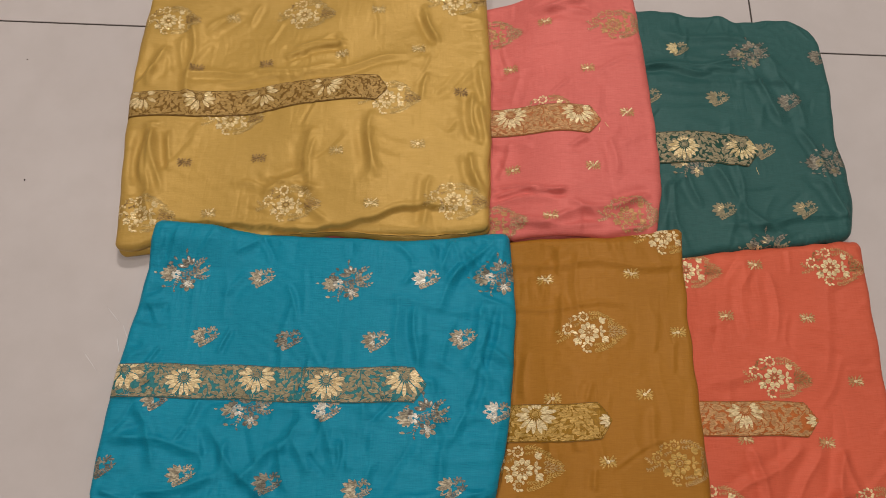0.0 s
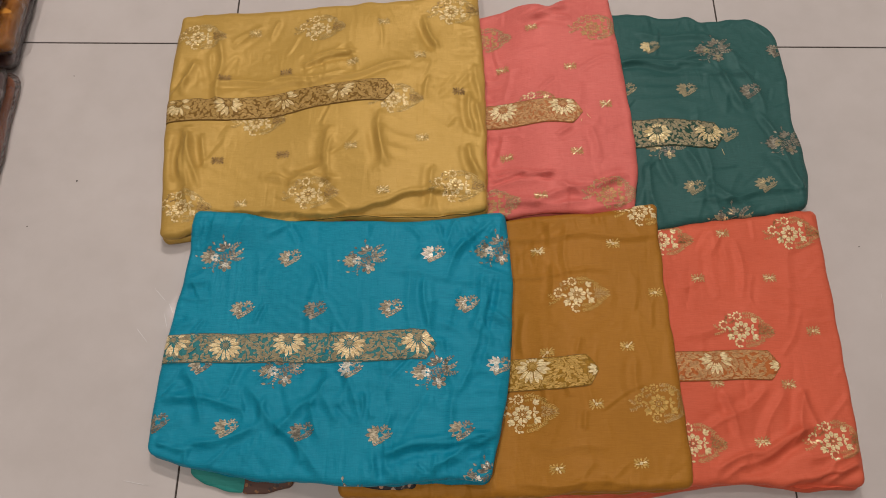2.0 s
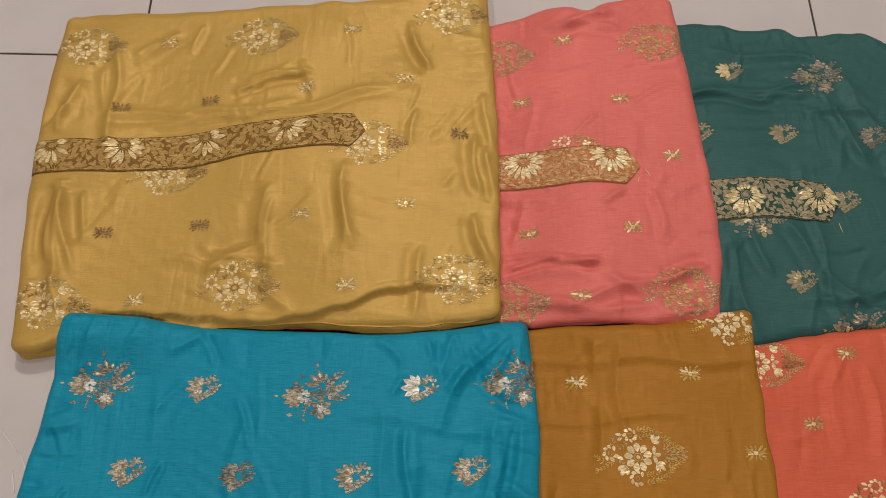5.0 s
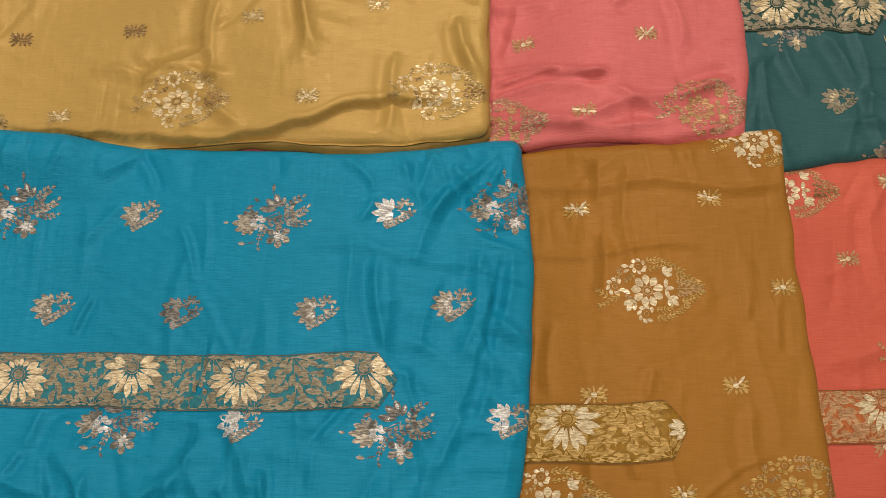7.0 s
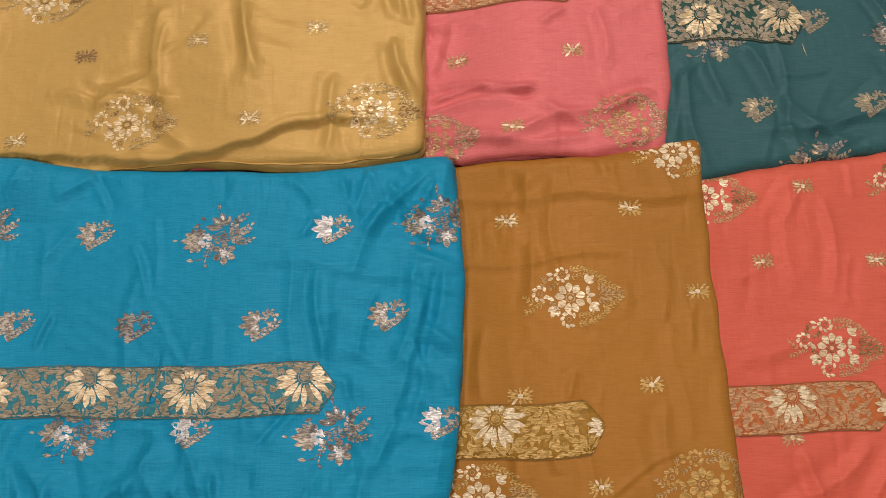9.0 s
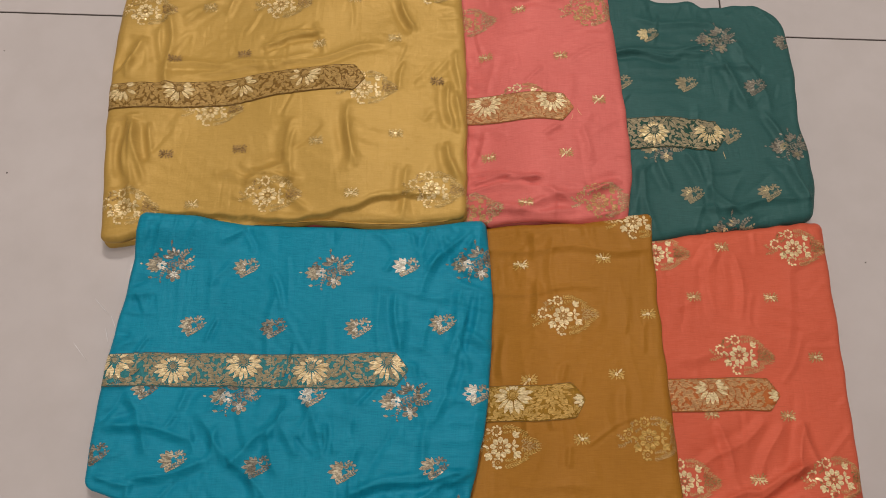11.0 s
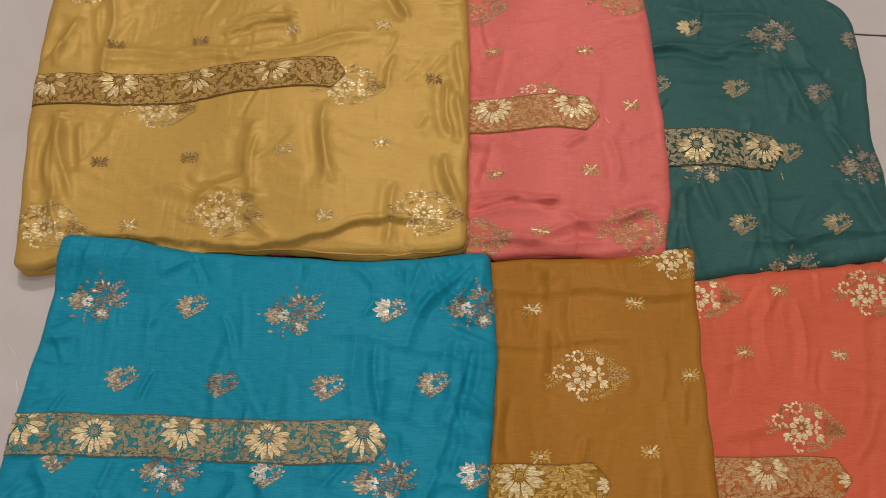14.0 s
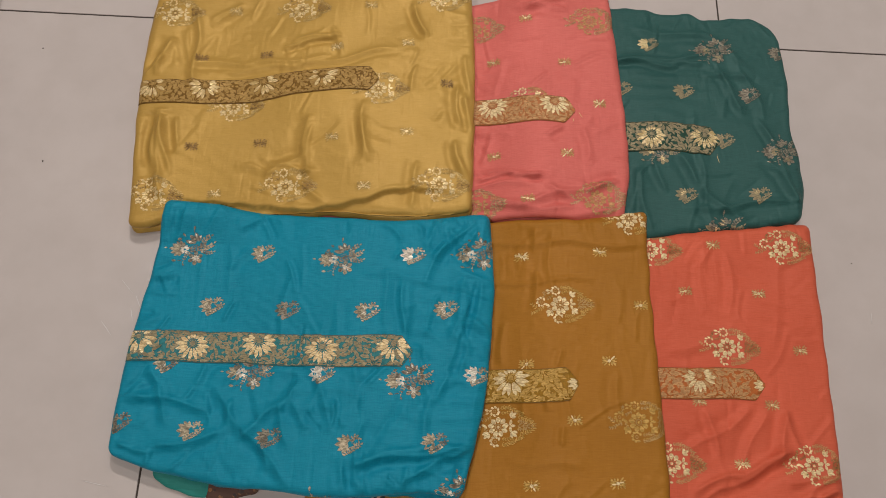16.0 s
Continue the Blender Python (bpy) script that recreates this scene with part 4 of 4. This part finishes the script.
blue = garment("blue", (
    [(-0.036, -0.665), (0.006, -0.677), (0.103, -0.698), (0.184, -0.704), (0.256, -0.708), (0.354, -0.701), (0.402, -0.705)],
    [(0.402, -0.705), (0.414, -0.65), (0.43, -0.555), (0.437, -0.435), (0.432, -0.331)],
    [(-0.012, -0.323), (0.128, -0.336), (0.323, -0.345), (0.432, -0.331)],
    [(-0.036, -0.665), (-0.037, -0.587), (-0.031, -0.508), (-0.019, -0.408), (-0.012, -0.323)]), blue_base, BLUE,
    "folded turquoise-blue silk kurta with gold placket and flowers", 41,
    [("cluster", [(0.029, -0.39), (0.232, -0.403), (0.414, -0.39), (0.127, -0.556), (0.329, -0.563), (0.393, -0.698), (0.215, -0.724)]),
     ("bud", [(0.127, -0.397), (0.328, -0.4, "hot"), (0.067, -0.472), (0.168, -0.477, "dark"), (0.272, -0.479), (0.374, -0.472), (0.02, -0.55, "half"), (0.221, -0.561, "hot"), (0.415, -0.557, "hot"), (0.062, -0.634), (0.161, -0.641, "dark"), (0.261, -0.647), (0.365, -0.642, "half"), (-0.029, -0.627, "dark")])], [SILVER, BRONZE, PALEBRONZE],
    ([(-0.041, -0.528), (0.1, -0.527), (0.235, -0.531), (0.334, -0.528)], 0.041, [(0.022, 5), (0.092, -3), (0.177, 3), (0.26, -2), (0.351, 1)], BLUE_BAND, SAGEGOLD, CREAM, STITCH),
    [(0.4, -0.431, 0.382, -0.508, 0.006, 0.002262), (0.319, -0.433, 0.32, -0.504, 0.005, 0.0013572), (0.411, -0.351, 0.379, -0.373, 0.005, 0.002262), (0.414, -0.36, 0.39, -0.39, 0.005, 0.002262), (-0.015, -0.59, 0.075, -0.605, 0.007, 0.00319), (0.003, -0.56, 0.032, -0.62, 0.007, 0.00319), (0.022, -0.656, 0.1, -0.634, 0.007, 0.00319), (0.092, -0.59, 0.185, -0.686, 0.007, 0.0031668), (0.206, -0.549, 0.24, -0.625, 0.006, 0.002262), (0.168, -0.433, 0.161, -0.514, 0.005, 0.001131), (0.277, -0.668, 0.404, -0.646, 0.006, 0.00319), (0.016, -0.344, 0.012, -0.38, 0.006, 0.002262), (0.278, -0.425, 0.401, -0.441, 0.006, 0.0013572), (0.293, -0.425, 0.302, -0.513, 0.005, 0.001131), (-0.022, -0.649, 0.016, -0.663, 0.006, 0.00319), (0.369, -0.588, 0.379, -0.553, 0.0060, 0.0024), (0.379, -0.553, 0.389, -0.506, 0.0060, 0.0024), (0.389, -0.506, 0.404, -0.444, 0.0060, 0.0018), (0.420, -0.435, 0.408, -0.505, 0.0070, 0.0022), (0.408, -0.505, 0.385, -0.569, 0.0070, 0.0022), (0.375, -0.363, 0.399, -0.384, 0.0060, 0.0030), (0.387, -0.385, 0.416, -0.407, 0.0050, 0.0025), (0.196, -0.572, 0.171, -0.602, 0.0070, 0.0028), (0.171, -0.602, 0.187, -0.646, 0.0070, 0.0028), (0.188, -0.587, 0.204, -0.626, 0.0060, 0.0022), (0.125, -0.640, 0.176, -0.595, 0.0080, 0.0030), (0.235, -0.598, 0.255, -0.623, 0.0060, 0.0020), (0.280, -0.665, 0.353, -0.646, 0.0080, 0.0030), (0.353, -0.646, 0.401, -0.649, 0.0080, 0.0030), (0.332, -0.682, 0.383, -0.660, 0.0070, 0.0035), (0.383, -0.660, 0.413, -0.640, 0.0070, 0.0035), (0.152, -0.650, 0.163, -0.678, 0.0070, 0.0025), (0.318, -0.442, 0.323, -0.507, 0.0050, 0.0014), (0.288, -0.353, 0.314, -0.378, 0.0050, 0.0016), (0.218, -0.556, 0.213, -0.594, 0.0050, 0.0014), (0.113, -0.596, 0.110, -0.633, 0.0060, 0.0022), (0.275, -0.571, 0.273, -0.601, 0.0040, 0.0012), (0.352, -0.600, 0.349, -0.644, 0.0070, 0.0018)],
    wrinkle=2.1, folds_count=130, rise=lambda X, Y: blue_base(X, Y, 0.05, 0.29))
brown = garment("brown", (
    [(0.21, -0.717), (0.308, -0.723), (0.443, -0.719), (0.575, -0.714), (0.653, -0.711)],
    [(0.653, -0.711), (0.651, -0.577), (0.646, -0.45), (0.647, -0.314)],
    [(0.205, -0.345), (0.437, -0.332), (0.566, -0.331), (0.647, -0.314)],
    [(0.21, -0.717), (0.207, -0.5), (0.205, -0.345)]), ramp_x(0.42, 0.52, 0.028), BROWN,
    "folded mustard-brown silk kurta with gold placket and flowers", 53,
    [("medallion", [(0.526, -0.458), (0.449, -0.614), (0.621, -0.606, "dark"), (0.623, -0.33)]),
     ("star", [(0.475, -0.389), (0.578, -0.383), (0.63, -0.454), (0.585, -0.53), (0.48, -0.537), (0.538, -0.608), (0.485, -0.687), (0.589, -0.681)])], [CREAM, HONEYBROWN, HONEYGOLD],
    ([(0.381, -0.564), (0.431, -0.564), (0.493, -0.565), (0.545, -0.562)], 0.043, [(0.079, 3), (0.153, 1)], BROWN_BAND, HONEYGOLD, CREAM, STITCH),
    [(0.44, -0.368, 0.638, -0.372, 0.005, 0.0014), (0.513, -0.355, 0.511, -0.457, 0.005, 0.0012), (0.531, -0.551, 0.531, -0.61, 0.005, 0.0012), (0.446, -0.705, 0.631, -0.706, 0.005, 0.002), (0.604, -0.488, 0.611, -0.566, 0.006, 0.001), (0.491, -0.350, 0.488, -0.381, 0.0050, 0.0018), (0.440, -0.428, 0.559, -0.422, 0.0040, 0.0012), (0.492, -0.415, 0.489, -0.462, 0.0050, 0.0014), (0.452, -0.484, 0.450, -0.536, 0.0060, 0.0014), (0.524, -0.616, 0.525, -0.638, 0.0040, 0.0016), (0.523, -0.519, 0.521, -0.539, 0.0040, 0.0014), (0.478, -0.586, 0.476, -0.601, 0.0040, 0.0014), (0.501, -0.586, 0.503, -0.597, 0.0040, 0.0014), (0.594, -0.549, 0.595, -0.596, 0.0060, 0.0014), (0.465, -0.657, 0.541, -0.664, 0.0070, 0.0014)], wrinkle=0.9, sag=1.0)
coral = garment("coral", (
    [(0.437, -0.717), (0.505, -0.726), (0.66, -0.706), (0.732, -0.701), (0.793, -0.706), (0.881, -0.704)],
    [(0.881, -0.704), (0.884, -0.569), (0.886, -0.422), (0.887, -0.312)],
    [(0.475, -0.37), (0.651, -0.344), (0.745, -0.329), (0.887, -0.312)],
    [(0.437, -0.717), (0.46, -0.68), (0.475, -0.61), (0.475, -0.5), (0.475, -0.37)]), ramp_x(2, 3, 0.0), CORAL,
    "folded coral-orange silk kurta with gold placket and flowers", 67,
    [("medallion", [(0.658, -0.363), (0.843, -0.352), (0.752, -0.498), (0.667, -0.651), (0.849, -0.647)]),
     ("star", [(0.743, -0.354), (0.7, -0.422), (0.8, -0.422), (0.848, -0.499), (0.802, -0.573), (0.706, -0.572), (0.755, -0.649)])], [CREAM, UMBER, PEACHGOLD],
    ([(0.606, -0.551), (0.656, -0.551), (0.716, -0.548), (0.795, -0.547)], 0.041, [(0.103, 3), (0.18, 0)], CORAL_BAND, PEACHGOLD, CREAM, STITCH),
    [(0.686, -0.703, 0.73, -0.68, 0.007, 0.003), (0.73, -0.68, 0.813, -0.637, 0.007, 0.003), (0.789, -0.586, 0.757, -0.649, 0.007, 0.002), (0.719, -0.381, 0.728, -0.444, 0.007, 0.0012), (0.836, -0.679, 0.877, -0.663, 0.006, 0.003), (0.829, -0.633, 0.821, -0.586, 0.006, 0.002), (0.673, -0.505, 0.78, -0.487, 0.007, 0.001), (0.692, -0.682, 0.748, -0.662, 0.0080, 0.0034), (0.748, -0.662, 0.817, -0.633, 0.0080, 0.0034), (0.821, -0.586, 0.796, -0.649, 0.0070, 0.0026), (0.766, -0.586, 0.690, -0.635, 0.0070, 0.0020), (0.833, -0.697, 0.874, -0.678, 0.0060, 0.0036), (0.711, -0.587, 0.729, -0.634, 0.0060, 0.0022), (0.762, -0.371, 0.761, -0.443, 0.0060, 0.0016), (0.812, -0.668, 0.847, -0.663, 0.0060, 0.0022)],
    [([(0.757, -0.707), (0.803, -0.698), (0.842, -0.688), (0.877, -0.682)], 0.010)], wrinkle=0.8)


# ---------------------------------------------------------------- cloth that peeps out under the bundles
def printed_cloth(name, ground, spots):
    """Cotton printed with small scattered flowers."""
    n = Nodes(name)
    v = n.add("ShaderNodeTexVoronoi", Scale=120.0)
    n.link(n.coords(), v.inputs["Vector"])
    w = n.add("ShaderNodeTexVoronoi", Scale=120.0)
    n.link(n.coords(), w.inputs["Vector"])
    petals = n.ramp(v.outputs["Distance"], [(0.0, (1, 1, 1)), (0.34, (1, 1, 1)), (0.40, (0, 0, 0))])
    tint = n.ramp(n.noise(160, 1), [(0.4, spots[0]), (0.5, spots[1]), (0.6, spots[2])])
    n.bump(n.noise(500, 2), 0.3, 0.001)
    return n.set(Base_Color=n.mix(petals, ground, tint), Roughness=0.7)


def tail(name, x0, y0, x1, y1, z, thick, material, label, seed, slant=0.0):
    """A loose fold of cloth that lies flat and shows past a bundle's edge."""
    c = Cloth(name, ([(x0, y0), ((x0 + x1) / 2, y0 - 0.004 + slant / 2), (x1, y0 + slant)], [(x1, y0 + slant), (x1 + 0.002, (y0 + y1) / 2), (x1, y1)],
                     [(x0, y1), ((x0 + x1) / 2, y1), (x1, y1)], [(x0, y0), (x0 - 0.003, (y0 + y1) / 2), (x0, y1)]), thick, lambda X, Y: 0 * X + z, material,
              label, seed, n=40, m=30, corner=0.006, folds_count=5, wrinkle=0.8, sag=0.5, tags=("cloth", "loose cloth ends under the garments"))
    return c


TEAL = silk("sea_green_cotton", (0.02, 0.21, 0.19), (0.04, 0.28, 0.25), 0.55, 0.05)
DARK_PRINT = printed_cloth("dark_floral_print", (0.02, 0.018, 0.02), ((0.5, 0.22, 0.1), (0.35, 0.3, 0.25), (0.1, 0.06, 0.04)))
RUST_PRINT = printed_cloth("rust_print", (0.09, 0.04, 0.028), ((0.25, 0.12, 0.05), (0.1, 0.06, 0.04), (0.05, 0.03, 0.03)))
tail("scarf_end", 0.017, -0.690, 0.09, -0.62, 0.001, 0.007, TEAL, "sea-green cotton scarf end showing under the blue kurta", 81, -0.022)
tail("scarf_border", 0.086, -0.712, 0.15, -0.62, 0.001, 0.007, RUST_PRINT, "dark rust printed border of a scarf under the blue kurta", 83, 0.008)
tail("printed_scarf", 0.226, -0.704, 0.31, -0.62, 0.024, 0.010, DARK_PRINT, "black floral printed scarf tucked between two kurtas", 85, -0.006)


# ---------------------------------------------------------------- plastic-wrapped stock beside the display
def clear_film():
    n = Nodes("clear_plastic_film")
    out = n.tree.nodes["Material Output"]
    clear = n.tree.nodes.new("ShaderNodeBsdfTransparent")
    clear.inputs["Color"].default_value = (0.94, 0.92, 0.92, 1)
    gloss = n.add("ShaderNodeBsdfGlossy", Roughness=0.10)
    gloss.inputs["Color"].default_value = (0.9, 0.88, 0.88, 1)
    bump = n.bump(n.noise(85, 5), 1.0, 0.012)
    n.link(bump.outputs["Normal"], gloss.inputs["Normal"])
    edge = n.add("ShaderNodeFresnel", IOR=1.6)
    n.link(bump.outputs["Normal"], edge.inputs["Normal"])
    mixer = n.tree.nodes.new("ShaderNodeMixShader")
    n.link(n.maths("ADD", n.maths("MULTIPLY", edge.outputs[0], 1.1), 0.03), mixer.inputs[0])
    n.link(clear.outputs[0], mixer.inputs[1])
    n.link(gloss.outputs[0], mixer.inputs[2])
    n.link(mixer.outputs[0], out.inputs["Surface"])
    return n.mat


FILM = clear_film()


def packet(x0, y0, x1, y1, z, thick, material, label, seed):
    """A folded garment in a crinkled clear sleeve."""
    def outline(g):
        a, b, c, d = x0 - g, y0 - g, x1 + g, y1 + g
        mx, my = (a + c) / 2, (b + d) / 2
        return ([(a, b), (mx, b - 0.004), (c, b)], [(c, b), (c + 0.003, my), (c, d)], [(a, d), (mx, d + 0.003), (c, d)], [(a, b), (a - 0.003, my), (a, d)])

    c = Cloth("wrapped_garment", outline(0.0), thick - 0.004, lambda X, Y: 0 * X + z + 0.002, material, label, seed, n=60, m=60, corner=0.015,
              folds_count=30, wrinkle=2.4, tags=("packet", "wrapped garments in the pile"))
    film = Cloth("sleeve", outline(0.005), thick, lambda X, Y: 0 * X + z, FILM, "", seed + 1, n=110, m=110, corner=0.012, folds_count=90, wrinkle=3.2)
    body = film.body
    body.parent = c.root
    body.name = "plastic_sleeve"
    body["label"] = "crinkled clear plastic sleeve"
    bpy.data.objects.remove(film.root)
    return c.root


MAROON = silk("maroon_cloth", (0.30, 0.03, 0.035), (0.40, 0.07, 0.06))
AMBER = silk("amber_cloth", (0.50, 0.19, 0.02), (0.60, 0.28, 0.05))
LILAC = silk("lilac_cloth", (0.20, 0.12, 0.12), (0.29, 0.19, 0.19))
BRICKRED = silk("brick_red_cloth", (0.42, 0.09, 0.05), (0.55, 0.24, 0.10))
packet(-0.66, -0.42, -0.330, -0.08, 0.0005, 0.028, BRICKRED, "plastic-wrapped brick-red garment at the bottom of a pile", 91)
packet(-0.67, -0.40, -0.333, -0.09, 0.029, 0.028, LILAC, "plastic-wrapped greyish lilac garment in a pile", 95)
packet(-0.66, -0.37, -0.336, -0.07, 0.058, 0.026, AMBER, "plastic-wrapped amber-yellow garment on top of a pile", 99)
packet(-0.66, -0.055, -0.342, 0.30, 0.0005, 0.028, LILAC, "plastic-wrapped greyish garment at the foot of a pile", 103)
packet(-0.66, -0.05, -0.332, 0.31, 0.029, 0.030, AMBER, "plastic-wrapped orange garment in a pile", 107)
packet(-0.67, -0.03, -0.355, 0.30, 0.060, 0.028, MAROON, "plastic-wrapped maroon garment on top of a pile", 111)


# ---------------------------------------------------------------- small marks and loose ends
SPECK = plain("dark_dust", (0.06, 0.045, 0.04), 0.9)
GLINT_PALE = plain("painted_glint", (0.62, 0.60, 0.60), 0.25)
THREAD = plain("gold_thread_end", (0.75, 0.55, 0.25), 0.4)
floor_ob = bpy.data.objects["floor"]


def mark(name, x, y, turn, long, wide, material):
    """A thin sliver lying on the tiles."""
    a = radians(turn)
    c, s = math.cos(a), math.sin(a)
    shape = [(-1, 0), (-0.6, -1), (0.3, -0.8), (1, 0), (0.4, 1), (-0.5, 0.7)]
    pts = [(x + u * long / 2 * c - v * wide / 2 * s, y + u * long / 2 * s + v * wide / 2 * c) for u, v in shape]
    verts = [(px, py, 0.0002) for px, py in pts] + [(px, py, 0.0007) for px, py in pts]
    n = len(pts)
    faces = [tuple(range(n, 2 * n)), tuple(range(n - 1, -1, -1))] + [(i, (i + 1) % n, n + (i + 1) % n, n + i) for i in range(n)]
    return link_mesh(name, verts, faces, material, floor_ob, smooth=False)


SPECKS = [(-0.248, -0.066, 0, 0.0024, 0.0015), (-0.268, -0.333, 40, 0.0024, 0.0015), (-0.209, -0.257, 80, 0.0024, 0.0015), (0.178, -0.742, 120, 0.0024, 0.0015), (-0.209, -0.256, 160, 0.0024, 0.0015), (0.953, -0.360, 200, 0.0024, 0.0015)]
# pale slivers that draw bright reflection streaks on the polished tiles
FLOOR_GLINTS = [(-0.075, -0.499, -50, 0.0312, 0.0012), (-0.045, -0.478, -74, 0.0218, 0.0012), (-0.039, -0.461, -64, 0.0233, 0.0012), (-0.162, -0.756, -23, 0.0152, 0.0012), (-0.070, -0.740, -21, 0.0269, 0.0012), (-0.057, -0.440, -47, 0.0311, 0.0012), (-0.054, -0.698, -11, 0.0337, 0.0012), (0.969, -0.440, -96, 0.0181, 0.0012)]
for x, y, turn, long, wide in SPECKS:
    mark("dust_speck", x, y, turn, long, wide, SPECK)
for x, y, turn, long, wide in FLOOR_GLINTS:
    mark("glint_streak", x, y, turn, long, wide, GLINT_PALE)
weave(pink, [leaf(0, 0, -70, 12, 0.7, 0, 30), leaf(-7, -9, -95, 9, 0.7, 0, -20)], lambda m: np.c_[0.556 + m[:, 0] / 1000, -0.168 + m[:, 1] / 1000], [THREAD], "loose_thread", pink.root, 0.001)
weave(green, [leaf(0, 0, -85, 13, 0.7, 0, 15), leaf(2, 20, 70, 9, 0.7, 0, -20)], lambda m: np.c_[0.762 + m[:, 0] / 1000, -0.212 + m[:, 1] / 1000], [THREAD], "loose_thread", green.root, 0.001)
